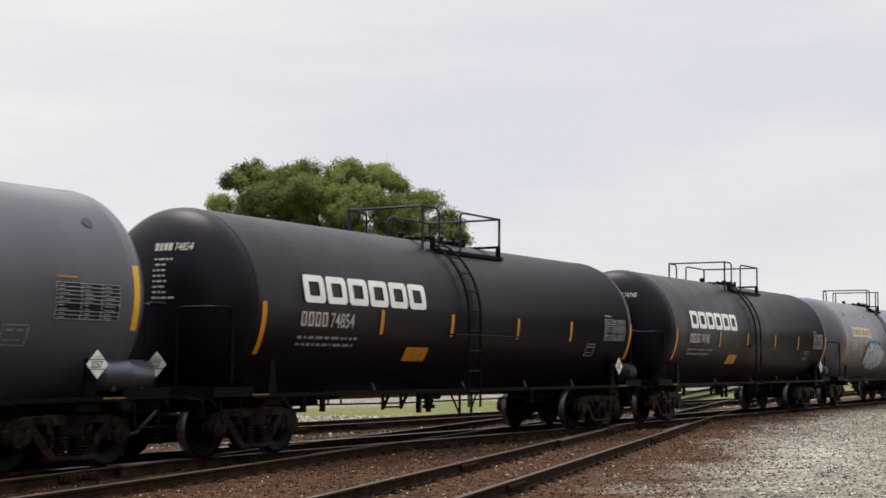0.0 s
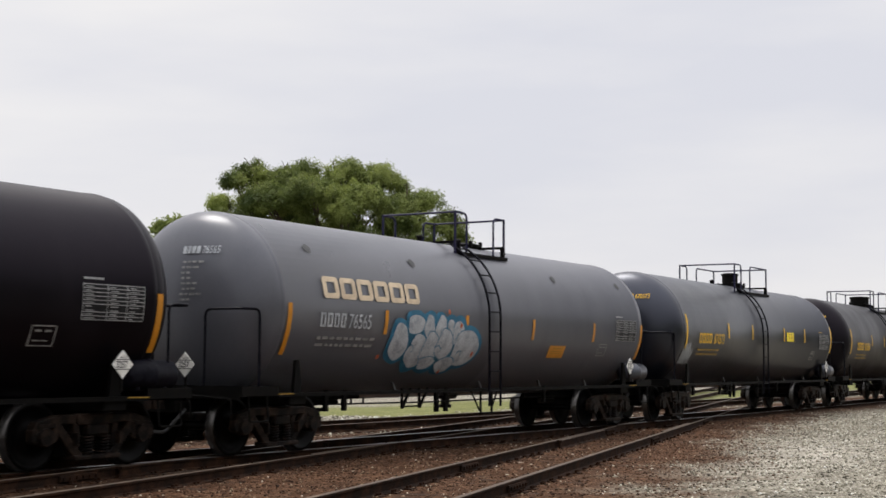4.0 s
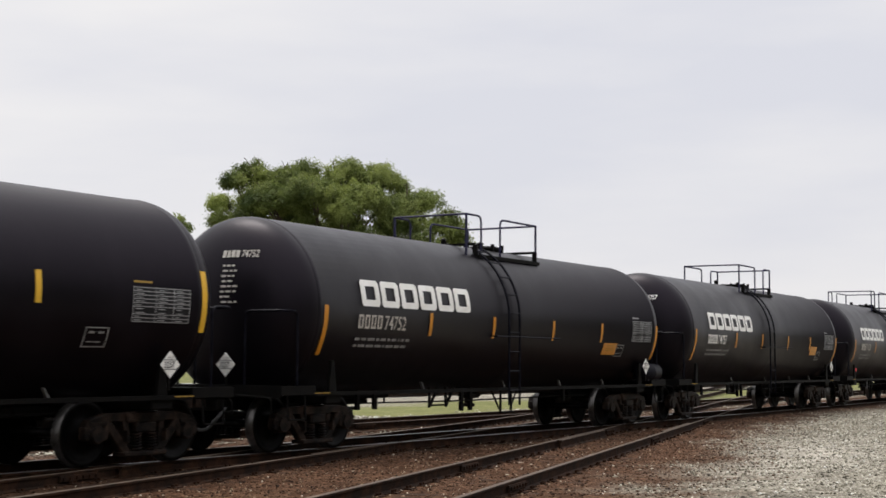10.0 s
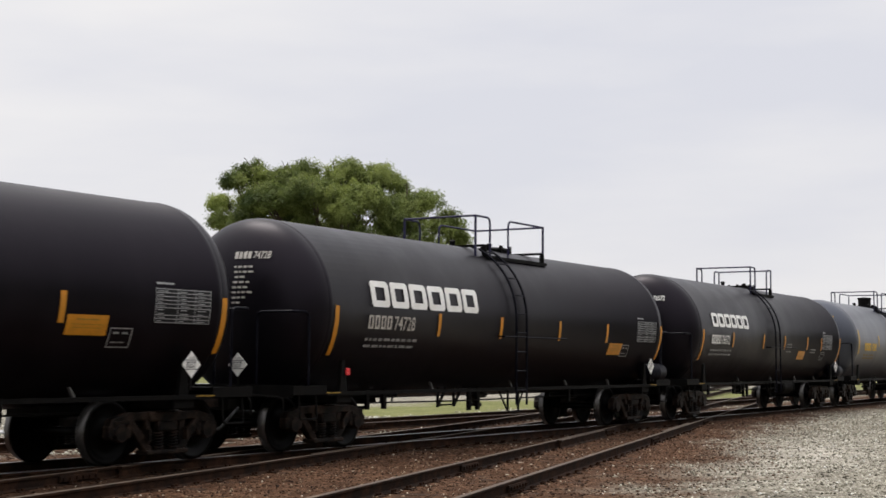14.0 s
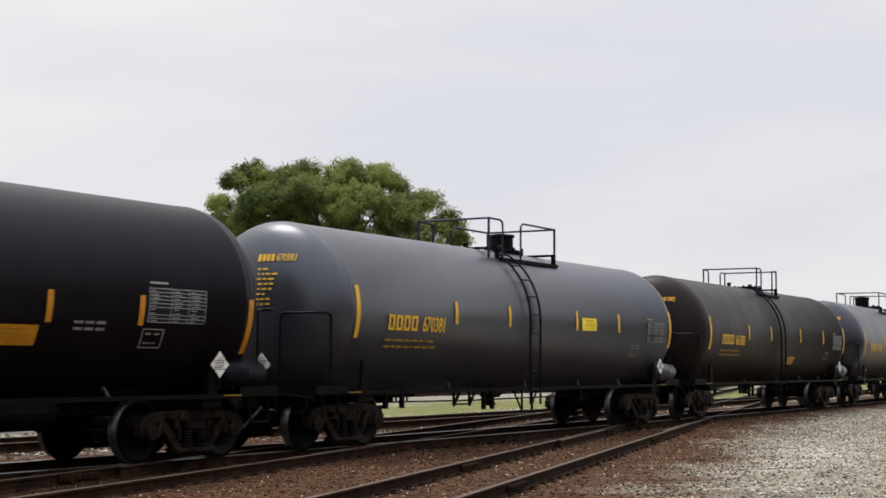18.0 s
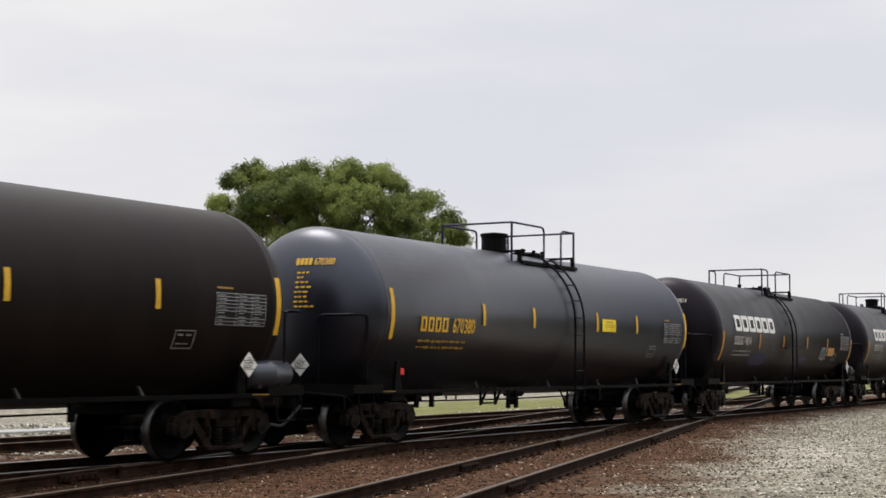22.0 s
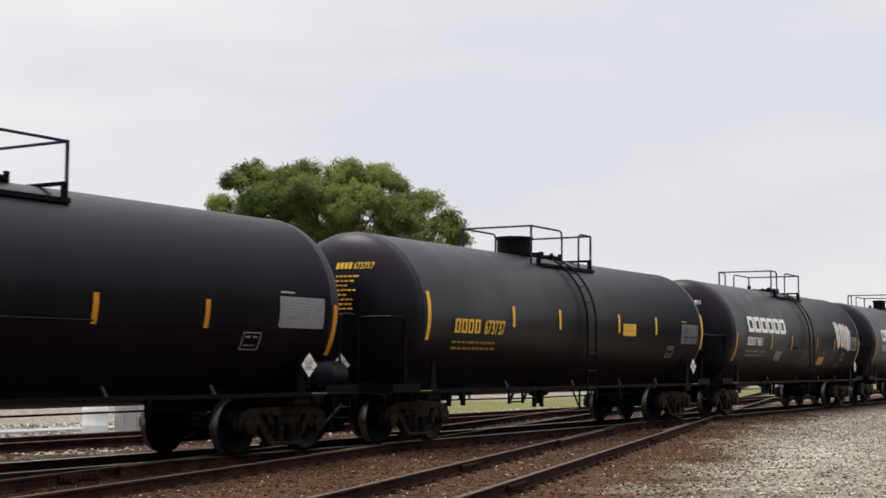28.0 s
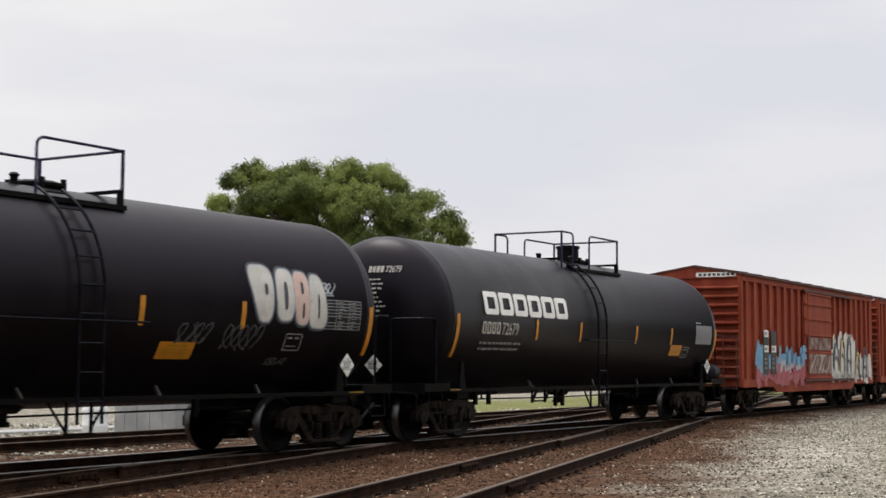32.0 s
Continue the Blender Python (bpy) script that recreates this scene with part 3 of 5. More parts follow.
def common_parts(car):
    """Everything that all the tank cars share, but for the tank, its markings and fittings."""
    # running sill along both sides, with small feet
    for sd in (-1, 1):
        bm = bmesh.new()
        box(bm, -6.9, 6.9, sd * 1.43 - 0.04, sd * 1.43 + 0.04, 0.945, 0.985)
        box(bm, -6.9, 6.9, sd * 1.47 - 0.006, sd * 1.47 + 0.006, 0.92, 0.985)
        part("side_sill", bm, M["frame_black"], car)
        for x in (-3.5, -0.45, 2.05, 4.24):
            bm = bmesh.new()
            extrude_profile(bm, [(x - 0.01, 0.985), (x + 0.045, 0.985), (x - 0.06, 1.12), (x - 0.085, 1.12)], sd * 1.38 - 0.025, sd * 1.38 + 0.025)
            part("sill_bracket", bm, M["bracket_glint"], car)
    for a, b in ((-8.0, -4.6), (4.6, 8.0)):
        bm = bmesh.new()
        box(bm, a, b, -0.33, 0.33, 0.68, 1.05, 0.02)
        part("stub_sill", bm, M["frame_black"], car)
    for e in (-1, 1):
        # bolster and saddle over the truck
        bm = bmesh.new()
        box(bm, e * 6.34 - 0.22, e * 6.34 + 0.22, -1.42, 1.42, 0.78, 0.95, 0.02)
        for sd in (-1, 1):
            extrude_profile(bm, [(e * 6.34 - 0.11, 0.95), (e * 6.34 + 0.11, 0.95), (e * 6.34 + 0.03, 1.5), (e * 6.34 - 0.05, 1.5)], sd * 1.38 - 0.03, sd * 1.38 + 0.03)
        part("body_bolster", bm, M["frame_black"], car)
        # end platform
        bm = bmesh.new()
        box(bm, e * 6.95, e * 7.78, -1.42, 1.42, 1.03, 1.08)
        box(bm, e * 7.74, e * 7.80, -1.42, 1.42, 0.90, 1.10)
        for sd in (-1, 1):
            box(bm, e * 6.9, e * 7.8, sd * 1.44 - 0.03, sd * 1.44 + 0.03, 0.94, 1.09)
        part("end_platform", bm, M["frame_black"], car)
        # handrails round the end
        for sd in (-1, 1):
            bm = bmesh.new()
            tube(bm, rounded([(e * 7.34, sd * 1.42, 1.05), (e * 7.34, sd * 1.42, 2.28), (e * 7.78, sd * 1.42, 2.28), (e * 7.78, sd * 0.7, 2.28), (e * 7.78, sd * 0.7, 1.05)], 0.12), 0.022)
            part("end_handrail", bm, M["pipe"], car)
            bm = bmesh.new()
            tube(bm, rounded([(e * 7.6, sd * 1.42, 1.0), (e * 7.6, sd * 1.46, 0.55), (e * 7.15, sd * 1.46, 0.55), (e * 7.15, sd * 1.42, 1.0)], 0.05), 0.016)
            part("stirrup_step", bm, M["frame_black"], car)
        # coupler with its knuckle, air hose and cut lever
        bm = bmesh.new()
        box(bm, e * 7.8, e * 8.1, -0.09, 0.09, 0.79, 0.96, 0.02)
        extrude_profile(bm, [(e * 8.08, 0.74), (e * 8.32, 0.74), (e * 8.34, 0.98), (e * 8.08, 1.0)], -0.17, 0.02)
        extrude_profile(bm, [(e * 8.2, 0.76), (e * 8.36, 0.76), (e * 8.36, 0.98), (e * 8.2, 0.98)], 0.03, 0.17)
        part("coupler", bm, M["truck_iron"], car, "rusty cast coupler")
        bm = bmesh.new()
        tube(bm, rounded([(e * 7.8, 0.35 * e, 0.72), (e * 7.95, 0.35 * e, 0.62), (e * 8.1, 0.2 * e, 0.36), (e * 8.3, 0.02, 0.42)], 0.1), 0.028)
        part("air_hose", bm, M["ink"], car)
        bm = bmesh.new()
        tube(bm, rounded([(e * 7.9, -1.35, 0.66), (e * 7.9, -1.35, 0.9), (e * 7.9, 0, 0.98)], 0.08), 0.014)
        part("cut_lever", bm, M["frame_black"], car)
        add_truck(car, e * 6.34)
    # brake gear, outlet and hangers under the tank
    bm = bmesh.new()
    tube(bm, [(-5.2, -0.55, 0.74), (-1.4, -0.75, 0.72), (5.2, -0.55, 0.74)], 0.016)
    tube(bm, [(-4.9, 0.5, 0.8), (4.9, 0.5, 0.8)], 0.03)
    part("brake_rod", bm, M["frame_black"], car)
    for x in (-4.6, -4.05, -0.95, -0.6, 3.6):
        bm = bmesh.new()
        box(bm, x - 0.05, x + 0.05, -0.72, -0.66, 0.52 if x in (-0.95, -0.6) else 0.62, 1.0)
        part("hanger", bm, M["frame_black"], car)
    bm = bmesh.new()
    for a, b in (((-2.5, -0.9, 1.0), (-2.5, -0.9, 0.62)), ((-2.49, -0.9, 0.64), (-2.2, -0.9, 0.99)), ((-1.9, -0.9, 1.0), (-1.9, -0.9, 0.62)), ((-1.89, -0.9, 0.64), (-1.6, -0.9, 0.99))):
        beam(bm, a, b, 0.042)
    beam(bm, (-2.5, -0.9, 0.66), (-1.9, -0.9, 0.66), 0.03)
    part("hanger_truss", bm, M["frame_black"], car)
    bm = bmesh.new()
    revolve(bm, [(0.56, 0.06), (0.56, 0.13), (0.62, 0.13), (0.64, 0.09), (0.84, 0.1), (0.86, 0.22), (1.02, 0.26)], "Z", 14)
    extrude_profile(bm, [(-0.62, 0.98), (-0.42, 0.86), (-0.2, 0.84), (-0.13, 0.74), (0.14, 0.74), (0.3, 0.84), (0.75, 0.9), (1.0, 0.98)], -0.16, 0.16)
    bmesh.ops.translate(bm, verts=bm.verts, vec=(0.35, -0.1, 0))
    part("bottom_outlet", bm, M["truck_iron"], car)
    bm = bmesh.new()
    box(bm, -4.3, -3.75, 0.15, 0.5, 0.58, 0.86, 0.04)
    tube(bm, [(-3.75, 0.3, 0.74), (-2.9, 0.3, 0.74)], 0.05)
    part("brake_valve", bm, M["frame_black"], car)
    bm = bmesh.new()
    for x0, x1 in ((-5.35, -5.1), (-4.95, -4.75)):
        box(bm, x0, x1, -0.5, -0.44, 0.5, 0.99, 0.01)
    tube(bm, [(-5.4, -0.45, 0.86), (-3.3, -0.45, 0.86)], 0.05, 8)
    tube(bm, [(-5.4, -0.4, 0.64), (-4.2, -0.4, 0.64)], 0.035, 8)
    part("brake_rigging", bm, M["frame_black"], car)
    for e in (-1, 1):
        part("sill_notice", patch_bar(e * 6.72 - 0.2, e * 6.72 + 0.2, -1.479, 0.958, 0.974), None, car, "small yellow lettering on the sill")


def add_ladder(car, x):
    """The ladder over both flanks, its middle at x, and the braced step below it."""
    # the step under the ladder, braced to both sides
    bm = bmesh.new()
    for px, lean in ((x - 0.22, -0.3), (x + 0.22, 0.3)):
        beam(bm, (px, -1.44, 0.95), (px, -1.44, 0.5), 0.035)
        beam(bm, (px + lean, -1.4, 0.93), (px, -1.42, 0.54), 0.026)
    box(bm, x - 0.24, x + 0.24, -1.5, -1.4, 0.485, 0.515)
    part("ladder_step", bm, M["frame_black"], car)
    # ladder down the flank under the platform, with a stirrup below the sill
    for sd in (-1, 1):
        bow = radians(62) * (R_TANK + 0.09)
        drop = bow + 1.72

        def down(d):
            """The place d metres down along the ladder."""
            a = max(0.0, (bow - d) / (R_TANK + 0.09))
            return sd * (R_TANK + 0.09) * math.cos(a), Z_TANK + (R_TANK + 0.09) * math.sin(a) - max(0.0, d - bow)

        arc = [down(drop * k / 18) for k in range(19)]
        bm = bmesh.new()
        tube(bm, [(x - 0.22, y, z) for y, z in arc], 0.024, 5)
        lad = part("ladder", bm, M["pipe"], car, "curved ladder over the tank's flank")
        bm = bmesh.new()
        tube(bm, [(x + 0.22, y, z) for y, z in arc], 0.024, 5)
        part("stile", bm, M["pipe"], lad)
        for k in range(9):
            y, z = down(0.12 + 0.385 * k)
            bm = bmesh.new()
            tube(bm, [(x - 0.22, y, z), (x + 0.22, y, z)], 0.016, 5)
            part("rung", bm, M["pipe"], lad)


def top_platform(car, x0, x1, drum, fore=0.6, aft=1.6):
    """The deck and railing round the manway, from x0 to x1; drum: place and radius of a tall valve housing on it, or nothing."""
    w, zd = 0.86, 3.88
    shift = (x0 + x1) / 2 - 0.05
    if x1 - x0 < 2.5:
        fore, aft = 0.45, 0.45
    cut = 0.35 if x1 - x0 > 2.5 else 0.1
    for sd in (-1, 1):
        bm = bmesh.new()
        box(bm, x0 + cut, x1, sd * 0.82 - 0.12, sd * 0.82 + 0.12, zd - 0.25, zd - 0.22)
        beam(bm, (x0 + cut, sd * 0.94, zd - 0.24), (x1, sd * 0.94, zd - 0.24), 0.04, 0.07)
        beam(bm, (x0 + cut, sd * 0.72, zd - 0.3), (x1, sd * 0.72, zd - 0.3), 0.04, 0.1)
        for x in (x0 + cut + 0.03, (x0 + x1) / 2 + 0.3, x1 - 0.03):
            box(bm, x - 0.03, x + 0.03, sd * 0.86 - 0.05, sd * 0.86 + 0.05, zd - 0.42, zd - 0.24)
        part("platform_walkway", bm, M["frame_black"], car)
    for x in (x0 + cut + 0.03, x1 - 0.03):
        bm = bmesh.new()
        box(bm, x - 0.03, x + 0.03, -0.86, 0.86, zd - 0.02, zd + 0.03)
        box(bm, x - 0.02, x + 0.02, -0.9, -0.8, zd - 0.3, zd)
        box(bm, x - 0.02, x + 0.02, 0.8, 0.9, zd - 0.3, zd)
        part("platform_beam", bm, M["frame_black"], car)
    zt = 4.47
    for x, d, ret in ((x0, 1, fore), (x1, -1, aft)):
        bm = bmesh.new()
        tube(bm, rounded([(x + ret * d, -w, zd - 0.32), (x + ret * d, -w, zt), (x, -w, zt)], 0.14), 0.022)
        tube(bm, [(x, -w, zt), (x, w, zt)], 0.022)
        tube(bm, rounded([(x, w, zt), (x + ret * d, w, zt), (x + ret * d, w, zd - 0.32)], 0.14), 0.022)
        for sd in (-1, 1):
            beam(bm, (x, sd * w, zd - 0.5 if d > 0 else zd - 0.36), (x, sd * w, zt + 0.02), 0.038)
        part("platform_railing", bm, M["rail_blue"], car)
    bm = bmesh.new()
    revolve(bm, [(0.0, 0.36), (0.05, 0.36), (0.05, 0.41), (0.09, 0.41), (0.13, 0.3), (0.15, 0.05)], "Z", 20)
    bmesh.ops.translate(bm, verts=bm.verts, vec=(0.75 + shift, 0, zd - 0.02))
    man = part("manway", bm, M["frame_black"], car)
    for k in range(6):
        a = k * math.tau / 6
        bm = bmesh.new()
        cx, cy = 0.75 + shift + 0.4 * math.cos(a), 0.4 * math.sin(a)
        box(bm, cx - 0.03, cx + 0.03, cy - 0.03, cy + 0.03, zd - 0.04, zd + 0.14)
        part("clamp_bolt", bm, M["frame_black"], man)
    if drum:
        bm = bmesh.new()
        dx, dr = drum
        revolve(bm, [(0.0, dr * 0.95), (0.06, dr), (0.36, dr), (0.37, dr + 0.03), (0.43, dr + 0.03), (0.46, 0.1)], "Z", 16)
        bmesh.ops.translate(bm, verts=bm.verts, vec=(dx, 0, zd))
        part("valve_housing", bm, M["frame_black"], car, "tall round black valve housing")
    for x, y, h in ((-0.75, 0.1, 0.16), (0.1, -0.3, 0.13), (1.25, 0.2, 0.14)):
        bm = bmesh.new()
        revolve(bm, [(0.0, 0.09), (0.03, 0.09), (0.04, 0.05), (h, 0.06), (h + 0.02, 0.08), (h + 0.05, 0.04)], "Z", 10)
        bmesh.ops.translate(bm, verts=bm.verts, vec=(x + shift, y, zd - 0.03))
        part("valve", bm, M["frame_black"], car)


def reservoir(car, mat):
    bm = bmesh.new()
    revolve(bm, [(6.48, 0.05), (6.5, 0.15), (6.56, 0.21), (6.98, 0.22), (7.0, 0.228), (7.03, 0.228), (7.05, 0.22), (7.44, 0.21), (7.5, 0.15), (7.52, 0.05)], "X", 24)
    bmesh.ops.translate(bm, verts=bm.verts, vec=(0, -1.32, 1.27))
    box(bm, 6.7, 6.76, -1.46, -1.16, 1.05, 1.15)
    box(bm, 7.22, 7.28, -1.46, -1.16, 1.05, 1.15)
    part("air_reservoir", bm, mat, car, "grey painted air reservoir", smooth=True)


def placard(car, x, y, z, turn):
    """A white diamond placard with its number, on a small post."""
    bm = bmesh.new()
    r = 0.193
    front = [bm.verts.new((r * math.cos(k * math.pi / 2), -0.006, r * math.sin(k * math.pi / 2))) for k in range(4)]
    back = [bm.verts.new((r * math.cos(k * math.pi / 2), 0.006, r * math.sin(k * math.pi / 2))) for k in range(4)]
    bm.faces.new(front)
    bm.faces.new(back[::-1])
    for k in range(4):
        bm.faces.new((front[k], back[k], back[(k + 1) % 4], front[(k + 1) % 4]))
    m = pose(x, y, z, 0, 0, turn)
    pl = part("placard", bm, M["white"], car, "white diamond hazard placard", m)
    flat = lambda u, w, lift: Vector((u, -0.006 - lift * 0.2, w))
    writing("placard_number", "3257", 0.13, M["ink"], pl, -0.125, -0.045, skin_fn=flat, squeeze=0.8, bold=0.003)
    writing("placard_word", "HOT", 0.06, M["ink"], pl, -0.05, 0.075, skin_fn=flat)
    bm = bmesh.new()
    for sd in (-1, 1):
        box(bm, -0.14, 0.14, -0.009, -0.007, sd * 0.065 - 0.006, sd * 0.065 + 0.006)
    part("placard_rule", bm, M["ink"], pl)
    bm = bmesh.new()
    box(bm, -0.02, 0.02, 0.007, 0.03, 1.06 - z, 0.1)
    part("placard_post", bm, M["frame_black"], pl)


def markings(car, style, digits, bars, yellow_x=None, logo_x=(-5.68, 3.74)):
    logo, mark, small, bar, bar_v = ((M["white"], M["white"] if digits in ("76572", "74757", "74811") else M["worn_white"], M["dim_white"], M["amber"], -0.2) if style == "block" else
                                     (M["cream"], M["spray_grey"], M["dim_white"], M["amber"], -0.2) if style == "faded" else
                                     (None, M["yellow"], M["notice_ink"], M["yellow"], 0.045))
    if logo:
        # the owner's mark, as six plain hollow blocks
        x0, wide = logo_x
        step, big = wide / 5.905, wide / 3.74
        for i in range(6):
            x = x0 + i * step
            mark_block(x, x + step * 0.905, 0.53 - 0.47 * big, 0.53, 0.143 * big, logo, car, 0.05)
        x0 -= 0.08
        patches("owner_code", [r for i in range(4) for r in hollow(x0 + i * 0.19, x0 + 0.145 + i * 0.19, -0.31, -0.075, 0.045)], mark, car)
        writing("car_number", digits, 0.345, mark, car, x0 + 0.79, -0.315, "stencilled number", squeeze=0.8, bold=0.003)
    else:
        patches("owner_code", [r for i in range(4) for r in hollow(-5.81 + i * 0.25, -5.61 + i * 0.25, -0.315, -0.045, 0.062)], mark, car)
        writing("car_number", digits, 0.38, mark, car, -4.69, -0.315, "stencilled yellow number", squeeze=0.72, bold=0.008)
    rows = []
    rnd = random.Random(digits)
    for j, v in enumerate((-0.47, -0.59)):
        x = logo_x[0] - 0.1
        while x < logo_x[0] + 1.5:
            d = 0.06 + 0.16 * rnd.random()
            rows.append((x, x + d, v - 0.05, v))
            x += d + 0.05
    patches("small_lettering", rows, small, car, "faded lines of small stencilled lettering")["kind"] = "stuff"
    for x in bars:
        patches("reflector", [(x - 0.05, x + 0.05, bar_v - 0.2, bar_v + 0.22)], bar, car, "upright strip of yellow reflective tape")
    tall = (-0.52, 0.38) if style == "code" else (-0.6, 0.25)
    for x in (-6.75, 7.02):
        patches("reflector", [(x - 0.055, x + 0.055, bar_v + tall[0], bar_v + tall[1])], bar, car, "tall curved strip of yellow reflective tape")
    # yellow notice panel with its lines
    if yellow_x:
        yx, yv, ym = yellow_x
        wide = 0.37
        pn = patches("notice_panel", [(yx - wide, yx + wide, yv - 0.07, yv + 0.21)], M[ym], car, "yellow notice panel")
        for half, z0, z1 in ((0.2, 0.14, 0.158), (0.28, 0.076, 0.086), (0.26, 0.03, 0.04)):
            patches("notice_line", [(yx - half, yx + half, yv + z0, yv + z1)], M["notice_ink"], pn, lift=0.017)
    # data table with its ruled lines, and two small plates
    x0, x1, v0, v1 = (4.83, 6.0, -0.34, 0.14) if digits == "76572" else (5.57, 6.71, -0.34, 0.14)
    tb = patches("data_table", [(x0, x1, v0, v1)], M["panel_grey" if digits in ("74727", "72679") else "panel_dark"], car, "ruled data table")
    gap = (v1 - v0) / 9.2
    lines = [(x0 + 0.01, x1 - 0.01, v1 - 0.02 - gap * i, v1 - 0.008 - gap * i) for i in range(10) if i != 6]
    lines += [(x, x + 0.014, v0, v1) for x in (x0, x0 + 0.44, x0 + 0.8, x1 - 0.014)]
    for i in range(9):
        for x in (x0 + 0.05, x0 + 0.5, x0 + 0.86):
            lines.append((x, x + 0.07 + 0.12 * rnd.random(), v1 - 0.02 - gap * i - 0.031, v1 - 0.02 - gap * i - 0.018))
    patches("table_rule", lines, M["table_white"], tb, lift=0.017)["kind"] = "stuff"
    patches("table_heading", [(x0 + 0.02, x0 + 0.38, 0.19, 0.22)], M["notice_ink" if style == "code" else "table_white"], car)
    patches("stencil_frame", hollow(4.78, 5.21, -0.73, -0.44, 0.022) + [(4.85, 4.96, -0.53, -0.5), (5.02, 5.13, -0.53, -0.5), (4.85, 5.1, -0.66, -0.64)], M["dim_white"], car, "small stencilled frame")
    # number and lines on the forward head
    writing("head_number", digits, 0.17, mark, car, 0.46, 0.81, skin_fn=head_skin, squeeze=0.72, bold=0.003, lift=0.03)
    patches("head_code", [(0.1 + i * 0.085, 0.165 + i * 0.085, 0.81, 0.93) for i in range(4)], mark, car, skin_fn=head_skin, lift=0.03)
    rows = []
    for j in range(8):
        v = 0.69 - j * 0.085
        x = 0.12 + 0.04 * rnd.random()
        while x < 0.3 + 0.22 * rnd.random():
            d = 0.04 + 0.07 * rnd.random()
            rows.append((x, x + d, v - 0.032, v))
            x += d + 0.03
    patches("head_lettering", rows, mark if style != "faded" else M["dim_white"], car, "lines of small lettering on the tank head", skin_fn=head_skin, lift=0.03)["kind"] = "stuff"


# style, digits, paint, platform ends, drum (x, radius), reservoir, yellow panel (x, v, colour), middle along the train, places of the strips, mark (x, width)
CLOSE, WIDE = (-3.49, -1.13, 1.46, 3.88), (-3.5, -1.4, 1.68, 3.9)
LOW, HIGH = (4.45, -0.62, "amber"), (2.3, -0.08, "bright_yellow")
CARS = [
    ("code", "670366", "grey_paint", (-1.1, 1.9), None, True, HIGH, 6.98, WIDE),
    ("block", "74854", "black_matt", (-1.12, 1.88), None, True, (-2.17, -0.83, "amber"), 23.5, CLOSE),
    ("block", "74740", "black_matt", (-1.12, 1.88), None, True, (-2.17, -0.83, "amber"), 40.24, CLOSE),
    ("faded", "76565", "grey_paint", (-0.55, 1.44), None, True, (2.75, -0.72, "amber"), 56.93, (-4.0, -1.23, 1.5, 4.41)),
    ("code", "670373", "black_gloss", (-0.94, 2.09), (1.15, 0.24), True, HIGH, 73.73, WIDE),
    ("code", "678854", "black_matt", (-0.6, 2.45), (1.27, 0.38), False, (1.05, -0.78, "amber"), 90.38, WIDE),
    ("block", "74752", "black_matt", (-1.07, 1.93), None, True, LOW, 107.1, CLOSE),
    ("block", "74757", "black_matt", (-1.18, 1.8), None, False, (4.35, -0.49, "amber"), 123.6, CLOSE),
    ("block", "74728", "black_matt", (-1.0, 1.98), None, True, LOW, 140.18, CLOSE),
    ("block", "76572", "black_matt", (-0.66, 1.39), None, True, (2.55, -0.65, "amber"), 156.93, (-4.31, -1.54, 0.58, 3.05, 4.71)),
    ("code", "670381", "grey_gloss", (-1.06, 1.94), (1.04, 0.26), True, HIGH, 173.5, WIDE),
    ("code", "661082", "brown_black", (-0.62, 1.4), None, True, (1.05, -0.84, "amber"), 190.21, (-3.5, -1.4, 1.68, 4.35)),
    ("code", "670380", "black_gloss", (-1.12, 1.87), (-0.35, 0.28), False, HIGH, 207.17, WIDE),
    ("block", "74814", "black_matt", (-1.11, 1.9), None, True, (4.45, -0.5, "amber"), 223.84, CLOSE),
    ("block", "74727", "black_matt", (-1.25, 1.75), (0.9, 0.26), True, None, 240.38, WIDE),
    ("code", "673737", "black_matt", (-1.43, 1.59), (-0.6, 0.4), False, (2.28, -0.15, "yellow"), 257.04, WIDE),
    ("block", "74811", "black_matt", (-1.3, 1.77), None, False, (2.37, -0.83, "amber"), 273.65, (-3.5, -1.4, 1.52, 3.68)),
    ("block", "72679", "black_matt", (-0.98, 2.08), (1.1, 0.26), True, (4.33, -0.61, "amber"), 290.31, WIDE),
]
SKIN_WORDS = {"black_matt": "matt black tank car", "black_gloss": "glossy black tank car", "grey_paint": "faded grey tank car", "grey_gloss": "shiny grey-black tank car", "brown_black": "brownish black tank car"}
LOOKS = {"block": "with white block mark and number, on rails", "faded": "with cream mark and blue graffiti, on rails", "code": "with yellow stencilled number, on rails"}
TANKS = {k: tank_mesh(M[k]) for k in SKIN_WORDS}
TRAIN = []
LADDER_AT = {3: -0.3, 12: 0.58, 13: -0.3, 15: 0.0, 16: 0.5}
MARK_AT = {3: (-5.85, 2.93), 9: (-6.0, 3.05)}
first = thing("tank_car", "", "tank car", "vehicles of the train")
common_parts(first)
cars = [first] + [copy_thing(first, pose(0, 0, 0)) for _ in CARS[1:]]
